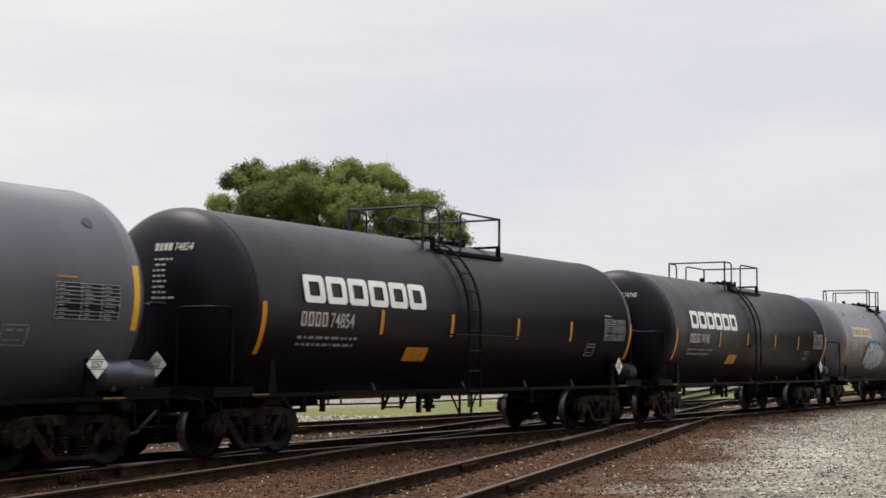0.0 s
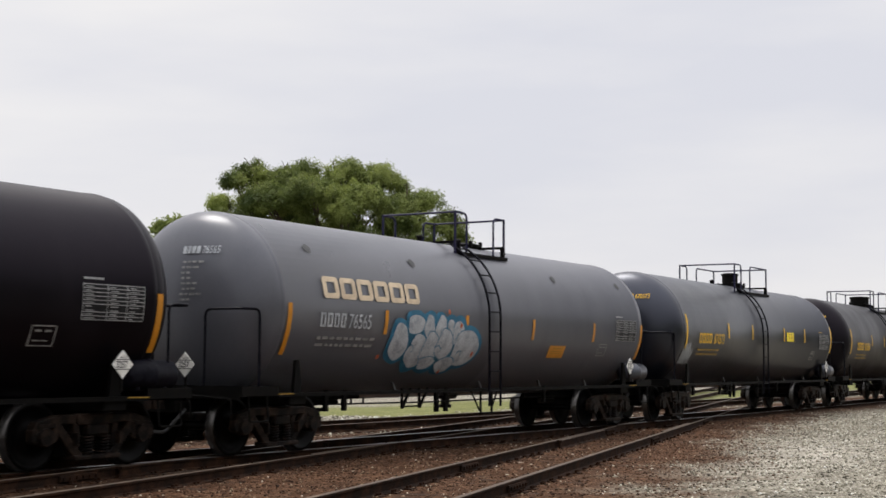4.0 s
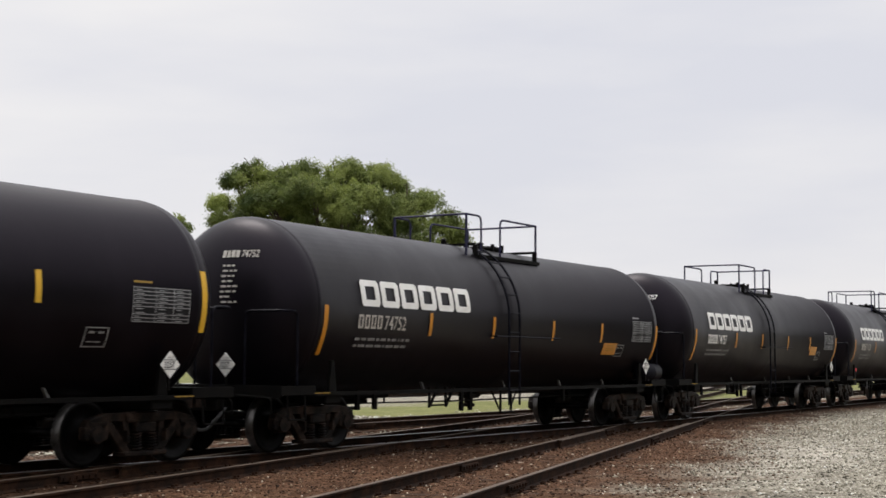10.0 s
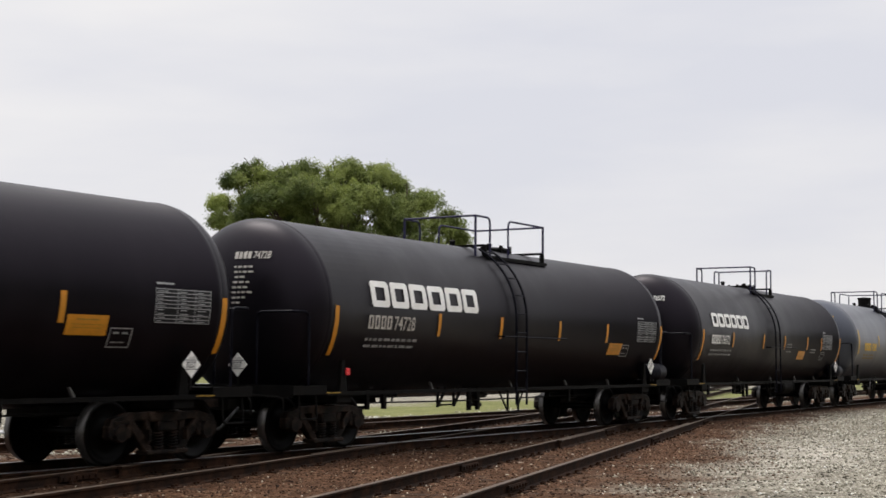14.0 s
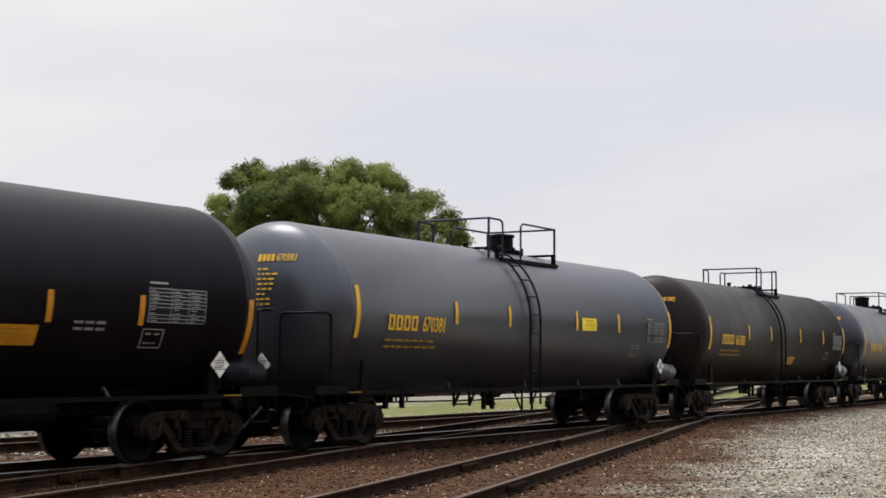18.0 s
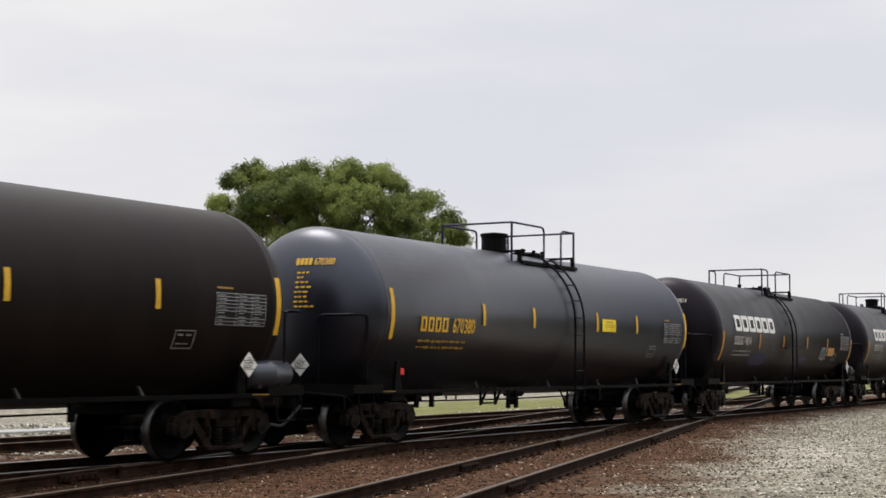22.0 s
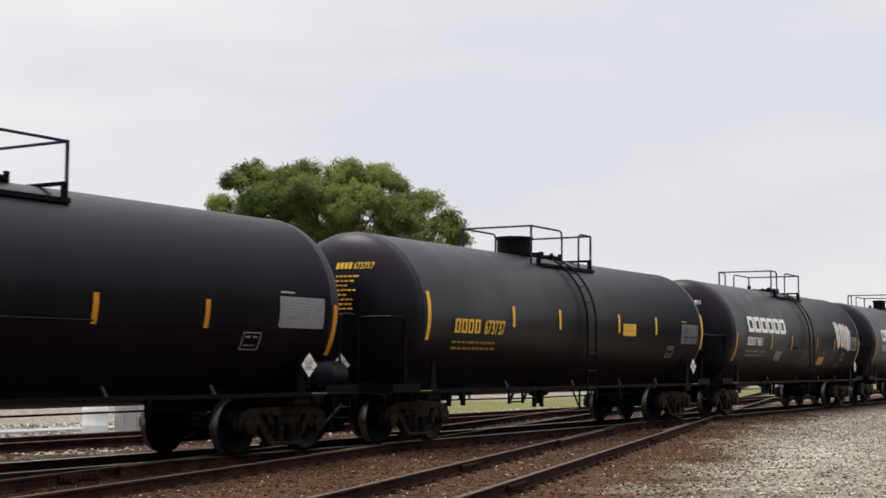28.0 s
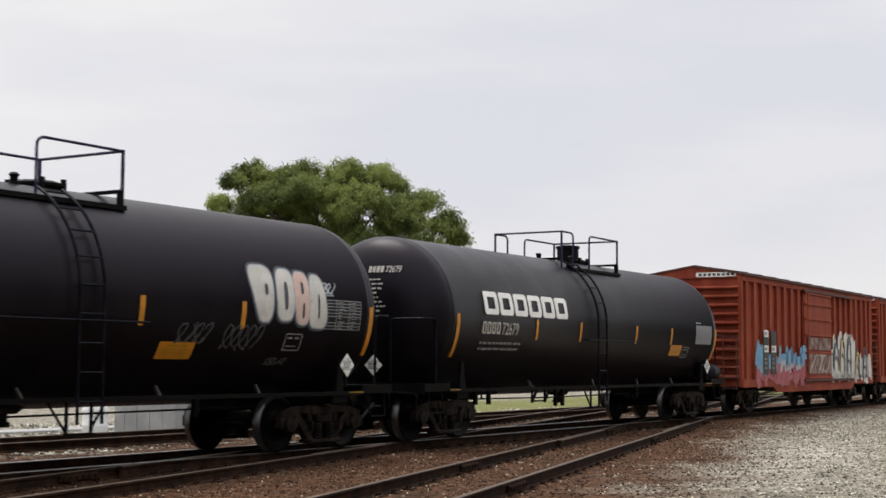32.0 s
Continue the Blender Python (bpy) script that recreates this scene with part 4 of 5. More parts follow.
for i, (car, (style, digits, paint, ends, drum, res, yel, mid, bars)) in enumerate(zip(cars, CARS)):
    tagged(car, SKIN_WORDS[paint] + " " + LOOKS[style])
    part("tank", TANKS[paint], None, car)
    top_platform(car, ends[0], ends[1], drum, *((1.5, 0.65) if i in (7, 12, 15) else (0.6, 1.6)))
    add_ladder(car, LADDER_AT.get(i, -0.46))
    if res:
        reservoir(car, M["pipe"] if style == "block" else M["grey_gloss"])
    placard(car, 6.3, -1.58, 1.42, 0)
    placard(car, -7.84, -0.36, 1.42, -90)
    markings(car, style, digits, bars, yel, MARK_AT.get(i, (-5.73, 3.66)))
    if style == "block":
        bm = bmesh.new()
        y = -(R_TANK + 0.1)
        tube(bm, [(-1.2, -1.42, 2.0), (-1.2, y, 2.0), (1.55, y, 2.0), (1.55, -1.42, 2.0)], 0.016, 5)
        part("flank_handrail", bm, M["pipe"], car)
    if i == 9:
        patches("small_lettering", [(x, x + 0.15, v - 0.04, v) for v in (-0.22, -0.31, -0.45) for x in (0.82, 1.0, 1.18)] + [(x, x + 0.16, v - 0.04, v) for v in (-0.36, -0.45) for x in (3.5, 3.7, 3.9)], M["dim_white"], car, "short lines of white stencilled lettering")["kind"] = "stuff"
    if i in (8, 12):
        bm = bmesh.new()
        box(bm, -6.3, -6.19, -1.435, -1.412, 1.25, 1.37, 0.005)
        part("red_marker", bm, M["red_reflector"], car, "small red reflective marker")
    if i == 5:
        brake_cylinder(car, 2.1, 0.72)
    if i == 9:
        brake_cylinder(car, 3.3, 0.76)
    if i == 13:
        band = patches("faded_band", [(-1.45, 0.35, 0.1, 2.25)], M["band_paint"], car, "wide faded band round the tank", lift=0.004)
        for f in band.data.polygons:
            f.use_smooth = True
    TRAIN.append((car, mid))


# ---------- graffiti ----------
def ribbons(name, lines, mat, car, label, skin_fn=skin, lift=0.016):
    """Painted lines of the given width on the skin."""
    for pts, w in lines:
        bm = bmesh.new()
        prev = None
        for i, (x, v) in enumerate(pts):
            a, b = pts[max(0, i - 1)], pts[min(len(pts) - 1, i + 1)]
            dx, dv = b[0] - a[0], b[1] - a[1]
            d = math.hypot(dx, dv) or 1.0
            nx, nv = -dv / d * w / 2, dx / d * w / 2
            cur = (bm.verts.new(skin_fn(x + nx, v + nv, lift)), bm.verts.new(skin_fn(x - nx, v - nv, lift)))
            if prev:
                bm.faces.new((prev[0], prev[1], cur[1], cur[0]))
            prev = cur
        part(name, bm, mat, car, label)


def blob_points(cx, cv, rx, rv, rnd, n=26):
    ph = rnd.random() * 6
    return [(cx + rx * math.cos(k * math.tau / n) * (1 + 0.12 * math.sin(3 * k * math.tau / n + ph)), cv + rv * math.sin(k * math.tau / n) * (1 + 0.1 * math.sin(2 * k * math.tau / n + ph))) for k in range(n)]


def bubbles(name, shapes, mat, car, label, grow=0.0, skin_fn=skin, lift=0.013, seed=1):
    rnd = random.Random(seed)
    for q_, (cx, cv, rx, rv) in enumerate(shapes):
        bm = bmesh.new()
        rim = blob_points(cx, cv, rx + grow, rv + grow, rnd)
        own = lift + 0.0006 * q_
        rings = [[bm.verts.new(skin_fn(cx + (x - cx) * q, cv + (v - cv) * q, own)) for x, v in rim] for q in (0.15, 0.5, 0.8, 1.0)]
        n = len(rim)
        bm.faces.new(rings[0])
        for r0, r1 in zip(rings, rings[1:]):
            for k in range(n):
                bm.faces.new((r0[k], r0[(k + 1) % n], r1[(k + 1) % n], r1[k]))
        part(name, bm, mat, car, label)


def scrawl(x0, x1, v0, v1, n, seed):
    """A loose handwritten scrawl that says nothing."""
    rnd = random.Random(seed)
    lines = []
    for k in range(n):
        cx = x0 + (x1 - x0) * (k + 0.5) / n
        pts = []
        ph, fr = rnd.random() * 6, 1 + rnd.random() * 1.5
        for i in range(14):
            t = i / 13
            pts.append((cx + (x1 - x0) / n * (0.55 * math.sin(fr * 5 * t + ph) + 0.3 * (t - 0.5)), (v0 + v1) / 2 + (v1 - v0) / 2 * math.cos(fr * 3.6 * t + ph * 0.7) * (0.7 + 0.3 * rnd.random())))
        lines.append((pts, 0.025))
    return lines


for n, x, v in ((3, -5.9, 1.05), (3, -2.75, 1.0), (3, 2.95, 1.0), (3, 6.3, 1.02), (0, 6.4, 1.05)):
    bubbles("jacket_plug", [(x, v, 0.09, 0.09)], M["ink"], cars[n], "dark round plug in the jacket", seed=2)
blue_set = [(-3.3, -0.2, 0.25, 0.17), (-2.82, -0.23, 0.16, 0.19), (-2.4, -0.27, 0.17, 0.22), (-2.05, -0.28, 0.14, 0.2), (-1.76, -0.32, 0.18, 0.22), (-3.78, -0.53, 0.25, 0.32), (-3.1, -0.7, 0.3, 0.29),
            (-2.66, -0.64, 0.25, 0.3), (-2.18, -0.55, 0.26, 0.27), (-1.38, -0.62, 0.42, 0.36), (-2.6, -0.93, 0.24, 0.13), (-1.9, -0.97, 0.28, 0.15)]
blue_set = [(0.16 + 0.97 * cx, cv, rx * 1.1, rv * 1.12) for cx, cv, rx, rv in blue_set]
bubbles("graffiti_halo", blue_set, M["spray_blue"], cars[3], "blue halo round spray-painted bubbles", 0.10, seed=4)
for k, (cx, cv, rx, rv) in enumerate(blue_set):
    bubbles("graffiti_outline", [(cx, cv, rx, rv)], M["spray_blue"], cars[3], "blue outline of a spray-painted bubble", 0.018, lift=0.022 + 0.0012 * k, seed=4 + k)
    bubbles("graffiti_fill", [(cx, cv, rx, rv)], M["spray_grey"], cars[3], "silver-grey fill of a spray-painted bubble", 0.0, lift=0.0226 + 0.0012 * k, seed=4 + k)
for pts in ([(-3.2, -0.62), (-3.1, -0.55), (-3.0, -0.62), (-3.05, -0.72)], [(-2.3, -0.6), (-2.15, -0.56), (-2.05, -0.63)], [(-1.45, -0.75), (-1.4, -0.66), (-1.3, -0.66), (-1.28, -0.76)]):
    ribbons("graffiti_line", [(pts, 0.02)], M["spray_blue"], cars[3], "blue inner line of the graffiti", lift=0.042)
for x, v in ((-1.95, 0.06), (-1.5, -0.18), (-4.05, -0.8), (-0.85, -0.72), (-1.72, -1.12)):
    bubbles("graffiti_spray", [(x, v, 0.04, 0.05)], M["spray_red"], cars[3], "orange touch of spray paint", lift=0.043, seed=int(30 - 9 * x))
def tapered(cx, cv, w, h, taper, lean, grow=0.0, n=30):
    """A rounded block outline, wider at the top (taper > 0) or at the foot."""
    pts = []
    for k in range(n):
        a = k * math.tau / n
        c, q = math.cos(a), math.sin(a)
        c, q = math.copysign(abs(c) ** 0.62, c), math.copysign(abs(q) ** 0.62, q)
        pts.append((cx + (w * (1 + taper * q) + grow) * c + lean * q, cv + (h + grow) * q))
    return pts


def paint_shape(name, rim, mat, car, label, lift):
    """A flat painted shape on the tank's skin inside a closed rim."""
    cx, cv = sum(x for x, _ in rim) / len(rim), sum(v for _, v in rim) / len(rim)
    bm = bmesh.new()
    rings = [[bm.verts.new(skin(cx + (x - cx) * q, cv + (v - cv) * q, lift)) for x, v in rim] for q in (0.12, 0.4, 0.7, 1.0)]
    n = len(rim)
    bm.faces.new(rings[0])
    for r0, r1 in zip(rings, rings[1:]):
        for k in range(n):
            bm.faces.new((r0[k], r0[(k + 1) % n], r1[(k + 1) % n], r1[k]))
    part(name, bm, mat, car, label)


white_set = tuple((x, v + 0.07, w, h * 0.94, q, a) for x, v, w, h, q, a in ((4.13, 0.1, 0.24, 0.46, 0.32, -0.06), (4.68, 0.1, 0.215, 0.43, 0.04, 0.0), (5.1, 0.06, 0.19, 0.44, 0.08, -0.02), (5.5, 0.02, 0.21, 0.45, -0.22, -0.03)))
for k, shape in enumerate(white_set):
    paint_shape("graffiti_outline", tapered(*shape, grow=0.06), M["spray_dark"], cars[16], "dark grey edge of a spray-painted block", 0.013 + 0.0008 * k)
    paint_shape("graffiti_rim", tapered(*shape, grow=0.022), M["spray_grey"], cars[16], "pale rim of a spray-painted block", 0.018 + 0.002 * k)
    paint_shape("graffiti_fill", tapered(*shape), M["spray_pink_white" if k == 2 else "spray_white"], cars[16], "chalky fill of a spray-painted block", 0.019 + 0.002 * k)
for cx, cv, w, h in ((4.2, 0.16, 0.035, 0.09), (4.68, 0.08, 0.045, 0.22), (5.1, 0.22, 0.035, 0.1), (5.12, -0.14, 0.03, 0.12), (5.52, -0.06, 0.025, 0.2)):
    paint_shape("graffiti_gap", tapered(cx, cv + 0.07, w, h, 0.0, 0.0), M["spray_dark"], cars[16], "dark gap inside a spray-painted block", 0.029)
for n, box_, k, mat in ((16, (5.55, 6.0, 0.22, 0.42), 4, "spray_grey"), (16, (2.3, 3.0, -0.66, -0.3), 4, "spray_faint"), (16, (3.3, 4.2, -0.75, -0.3), 5, "spray_faint"), (16, (4.5, 5.0, -1.0, -0.85), 4, "spray_faint"),
                        (16, (-2.95, -2.3, -0.8, -0.45), 5, "spray_grey"), (13, (-4.2, -2.6, -0.95, -0.55), 7, "spray_violet"), (13, (0.6, 1.6, -0.9, -0.65), 6, "spray_violet"), (13, (3.2, 4.0, -0.75, -0.25), 5, "spray_grey"),
                        (4, (-6.95, -6.2, -0.95, -0.45), 8, "spray_grey"), (4, (-6.75, -6.4, -0.6, -0.3), 4, "spray_grey")):
    wide = 2.2 if mat == "spray_violet" else 1.0
    ribbons("scrawl", [(pts, w * wide) for pts, w in scrawl(*box_, k, int(n * 7 + k + box_[0] * 3))], M[mat], cars[n], "thin illegible spray-can scrawl")


# ---------- boxcars at the tail ----------
def build_boxcar():
    b = thing("boxcar", "rust-red ribbed steel boxcar with graffiti, coupled behind tank cars", "boxcar", "vehicles of the train")
    L, W = 7.76, 1.48
    bm = bmesh.new()
    box(bm, -L + 0.12, L - 0.12, -W + 0.05, W - 0.05, 0.95, 4.12)
    part("body_shell", bm, M["box_red"], b)
    # side sills, deeper amidships
    for sd in (-1, 1):
        bm = bmesh.new()
        extrude_profile(bm, [(-L, 0.82), (-4.9, 0.82), (-4.5, 0.64), (4.5, 0.64), (4.9, 0.82), (L, 0.82), (L, 1.05), (-L, 1.05)], sd * (W + 0.02) - 0.03, sd * (W + 0.02) + 0.03)
        part("side_sill", bm, M["box_red"], b)
        bm = bmesh.new()
        box(bm, -L, L, sd * W - 0.05, sd * W + 0.06, 3.98, 4.16, 0.01)
        part("top_plate", bm, M["box_red"], b)
        for x in [-7.3, -6.55, -5.8, -5.05, -4.3, -3.55, -2.8, -2.05, 2.35, 3.1, 3.85, 4.6, 5.35, 6.1, 6.85, 7.45]:
            bm = bmesh.new()
            extrude_profile(bm, [(x - 0.11, 1.05), (x + 0.11, 1.05), (x + 0.11, 3.98), (x - 0.11, 3.98)], sd * W - 0.05 * sd, sd * (W + 0.045))
            part("side_post", bm, M["box_red"], b)
        # sliding door with its ridges, track and lock bars
        bm = bmesh.new()
        box(bm, -1.5, 1.75, sd * (W + 0.02) - 0.05, sd * (W + 0.02) + 0.05, 1.0, 3.96, 0.01)
        dr = part("door", bm, M["box_red"], b, "sliding door with flat ridges")
        for z in (1.06, 1.9, 2.5, 3.05, 3.55, 3.9):
            bm = bmesh.new()
            box(bm, -1.5, 1.75, sd * (W + 0.08) - 0.035, sd * (W + 0.08) + 0.035, z - 0.035, z + 0.035, 0.01)
            part("door_ridge", bm, M["box_red"], dr)
        for x in (-1.3,):
            bm = bmesh.new()
            tube(bm, [(x, sd * (W + 0.13), 1.0), (x, sd * (W + 0.13), 3.9)], 0.018)
            part("lock_bar", bm, M["box_red"], dr)
        for z in (0.98, 3.98):
            bm = bmesh.new()
            box(bm, -1.7, 4.6, sd * (W + 0.1) - 0.03, sd * (W + 0.1) + 0.03, z - 0.03, z + 0.04)
            part("door_track", bm, M["box_dark"], b)
    # ribbed ends
    for e in (-1, 1):
        bm = bmesh.new()
        box(bm, e * (L - 0.1), e * (L - 0.06), -W, W, 0.85, 4.1)
        end = part("end_wall", bm, M["box_red"], b)
        for k in range(11):
            z = 1.13 + k * 0.265
            bm = bmesh.new()
            pr = [(e * (L - 0.06) + e * 0.16 * math.cos(a), z + 0.065 * math.sin(a)) for a in [radians(q) for q in range(-90, 91, 30)]]
            extrude_profile(bm, pr, -W + 0.06, W - 0.06)
            part("end_rib", bm, M["box_red"], end)
        for sd in (-1, 1):
            bm = bmesh.new()
            box(bm, e * (L - 0.12), e * (L + 0.02), sd * (W - 0.03) - 0.06, sd * (W - 0.03) + 0.06, 0.83, 4.12, 0.012)
            part("corner_post", bm, M["box_red"], b)
        bm = bmesh.new()
        extrude_profile(bm, [(-1.52, 4.08), (1.52, 4.08), (1.52, 4.2), (0, 4.44), (-1.52, 4.2)], e * (L - 0.1), e * (L + 0.01))
        bmesh.ops.transform(bm, matrix=Matrix(((0, 1, 0, 0), (1, 0, 0, 0), (0, 0, 1, 0), (0, 0, 0, 1))), verts=bm.verts)
        part("gable", bm, M["box_red"], b)
        bm = bmesh.new()
        for y in (-1.38, -0.98):
            tube(bm, [(e * (L + 0.14), y, 0.75), (e * (L + 0.14), y, 2.4)], 0.018)
        for k in range(6):
            tube(bm, [(e * (L + 0.14), -1.38, 0.8 + k * 0.3), (e * (L + 0.14), -0.98, 0.8 + k * 0.3)], 0.014)
        part("end_ladder", bm, M["box_dark"], b)
        bm = bmesh.new()
        box(bm, e * 5.2, e * 7.9, -0.33, 0.33, 0.62, 0.95, 0.02)
        part("draft_sill", bm, M["frame_black"], b)
        bm = bmesh.new()
        box(bm, e * 7.9, e * 8.2, -0.09, 0.09, 0.79, 0.96, 0.02)
        extrude_profile(bm, [(e * 8.15, 0.74), (e * 8.42, 0.74), (e * 8.42, 0.98), (e * 8.15, 1.0)], -0.15, 0.15)
        part("coupler", bm, M["truck_iron"], b)
        bm = bmesh.new()
        box(bm, e * 5.9 - 0.2, e * 5.9 + 0.2, -1.4, 1.4, 0.76, 0.95)
        part("body_bolster", bm, M["frame_black"], b)
        add_truck(b, e * 5.9)
    # low-pitched roof with its panels and seams
    for sd in (-1, 1):
        bm = bmesh.new()
        y = 1.6 * sd
        vs = [bm.verts.new(p) for p in ((-L - 0.05, 0, 4.46), (L + 0.05, 0, 4.46), (L + 0.05, y, 4.2), (-L - 0.05, y, 4.2), (-L - 0.05, 0, 4.42), (L + 0.05, 0, 4.42), (L + 0.05, y, 4.15), (-L - 0.05, y, 4.15))]
        for f in ((0, 1, 2, 3), (7, 6, 5, 4), (0, 4, 5, 1), (1, 5, 6, 2), (2, 6, 7, 3), (3, 7, 4, 0)):
            bm.faces.new([vs[i] for i in f])
        rf = part("roof", bm, M["box_dark"], b)
        for k in range(12):
            x = -L + 0.3 + k * (2 * L - 0.6) / 11
            bm = bmesh.new()
            beam(bm, (x, 0, 4.475), (x, y, 4.215), 0.09, 0.05)
            part("roof_seam", bm, M["box_dark"], rf)
    bm = bmesh.new()
    box(bm, -5.0, 5.0, -0.12, 0.12, 0.62, 0.9)
    part("centre_sill", bm, M["frame_black"], b)
    bm = bmesh.new()
    tube(bm, [(-5.2, -0.6, 0.52), (5.2, -0.6, 0.52)], 0.02)
    part("brake_rod", bm, M["frame_black"], b)
    # the body stands a little lower than the plate height
    for ob in b.children_recursive:
        if ob.data and ob.data.users == 1:
            for v in ob.data.vertices:
                if v.co.z > 1.05:
                    v.co.z = 1.05 + 0.968 * (v.co.z - 1.05)
    return b


flank = lambda u, w, lift: Vector((u, -1.535 - lift, w))


def boxcar_markings(b, seed):
    end_face = lambda u, w, lift: Vector((-7.775 - lift, u, w))
    patches("end_board", [(-1.35, -0.15, 4.01, 4.14)], M["white"], b, "small white lettered board", skin_fn=end_face, lift=0.006)
    patches("end_board_lettering", [(-1.3 + i * 0.14, -1.21 + i * 0.14, 4.04, 4.11) for i in range(8)], M["ink"], b, skin_fn=end_face, lift=0.012)
    for x in (-5.95, -5.2):
        patches("data_box", [(x, x + 0.5, 1.2, 2.5)], M["ink"], b, "black lettered data column", skin_fn=flank, lift=0.036)
        for z in ((2.3, 1.85) if x < -5.5 else (1.85,)):
            patches("data_label", [(x + 0.03, x + 0.47, z, z + 0.2)], M["white"], b, "white label in the data column", skin_fn=flank, lift=0.04)
            patches("data_lettering", [(x + 0.07 + 0.1 * i, x + 0.13 + 0.1 * i, z + 0.05, z + 0.15) for i in range(3)], M["ink"], b, skin_fn=flank, lift=0.044)
        for z in (1.35, 1.5, 1.62):
            patches("data_lettering", [(x + 0.06, x + 0.3, z, z + 0.05)], M["dim_white"], b, skin_fn=flank, lift=0.04)
    rnd = random.Random(seed)

    def strips(name, label, x0, x1, low, high, mat, lift):
        """Ragged upright strokes of paint side by side."""
        x, q = x0, 0
        while x < x1:
            w = rnd.uniform(0.12, 0.42)
            lean = rnd.uniform(-0.12, 0.12)
            z0, z1 = low + rnd.uniform(-0.12, 0.15), high + rnd.uniform(-0.35, 0.2)
            bm = bmesh.new()
            pts = [(x, z0), (x + w, z0 + rnd.uniform(-0.08, 0.08)), (x + w + lean, z1 - rnd.uniform(0, 0.15)), (x + 0.5 * w + lean, z1), (x + lean, z1 - rnd.uniform(0, 0.2))]
            bm.faces.new([bm.verts.new(flank(u, z, lift + 0.0005 * q)) for u, z in pts])
            part(name, bm, M[mat], b, label)
            x += w * rnd.uniform(0.6, 1.15)
            q += 1

    strips("graffiti_base", "faded pink stroke of paint", -6.6, -1.6, 0.9, 1.62, "spray_pink", 0.004)
    strips("graffiti_wash", "pale grey stroke of paint", -6.5, -1.9, 1.3, 1.72, "spray_grey", 0.009)
    strips("graffiti_fill", "light blue stroke of paint", -6.75, -5.9, 1.3, 2.15, "spray_sky", 0.015)
    strips("graffiti_fill", "light blue stroke of paint", -5.6, -1.7, 1.5, 2.05, "spray_sky", 0.015)
    strips("graffiti_base", "faded pink stroke of paint", -4.6, -1.9, 0.95, 1.45, "spray_pink", 0.023)
    for k in range(4):
        x = -3.6 + k * 0.5
        patches("graffiti_shadow", [(x, x + 0.16, 1.5, 1.9 + 0.12 * math.sin(k * 2.0))], M["spray_blue"], b, "dark blue stroke of paint", skin_fn=flank, lift=0.03)
    strips("graffiti_wash", "cream stroke of paint", 1.75, 7.3, 0.93, 2.0, "spray_white", 0.004)
    strips("graffiti_fill", "faded white stroke of paint", 1.9, 4.9, 1.15, 2.5, "spray_white", 0.012)
    # angular letter strokes, each with a dark edge and a coloured line inside it
    for k, (x, low, top) in enumerate(((2.3, 1.35, 2.25), (3.15, 1.3, 2.45), (4.05, 1.25, 2.5), (5.2, 1.1, 2.05), (6.35, 1.1, 2.15))):
        w = rnd.uniform(0.26, 0.36)
        arch = [(x - w, low), (x - w * 0.9, low + 0.5 * (top - low)), (x - 0.45 * w, top - 0.08), (x + 0.1 * w, top), (x + 0.75 * w, top - 0.22), (x + w, low + 0.35 * (top - low)), (x + 0.8 * w, low - 0.05)]
        ribbons("graffiti_line", [(arch, 0.1)], M["spray_dark"], b, "dark jagged letter stroke", skin_fn=flank, lift=0.028 + 0.001 * k)
        ribbons("graffiti_line", [([(u + 0.11, z - 0.1) for u, z in arch[:5]], 0.07)], M["yellow" if k % 2 else "spray_violet"], b, "thin coloured line inside a letter stroke", skin_fn=flank, lift=0.036)
        bar = low + rnd.uniform(0.2, 0.45)
        ribbons("graffiti_line", [([(x - 0.6 * w, bar), (x + 0.1 * w, bar + 0.12), (x + 0.7 * w, bar - 0.04)], 0.08)], M["spray_dark"], b, "dark cross stroke of a letter", skin_fn=flank, lift=0.034)
    for k in range(6):
        x = 2.1 + k * 0.85
        ribbons("graffiti_line", [([(x, 1.02), (x + 0.2, 1.16), (x + 0.34, 1.04), (x + 0.55, 1.2)], 0.06)], M["spray_dark" if k % 3 else "spray_grey"], b, "dark zigzag under the letters", skin_fn=flank, lift=0.037)
    door_face = lambda u, w, lift: Vector((u, -1.575 - lift, w))
    for z0, z1 in ((1.98, 2.38), (1.2, 1.85)):
        patches("worn_patch", [(-1.3, 1.55, z0, z1)], M["worn_door"], b, "worn speckled patch on the door", skin_fn=door_face, lift=0.004)
    ribbons("scrawl", scrawl(-1.0, 1.4, 1.15, 1.9, 5, seed + 5), M["spray_white"], b, "thin white scrawl on the door", skin_fn=door_face, lift=0.006)


boxcar = build_boxcar()
tail = copy_thing(boxcar, pose(0, 0, 0))
for b, seed, mid in ((boxcar, 21, 307.4), (tail, 34, 324.2)):
    boxcar_markings(b, seed)
    TRAIN.append((b, mid))

# ---------- things behind the tracks ----------
RIGHT, AHEAD = (math.sin(AZ), -math.cos(AZ)), (math.cos(AZ), math.sin(AZ))


def spot(right, ahead):
    return Vector((right * RIGHT[0] + ahead * AHEAD[0], right * RIGHT[1] + ahead * AHEAD[1], 0))


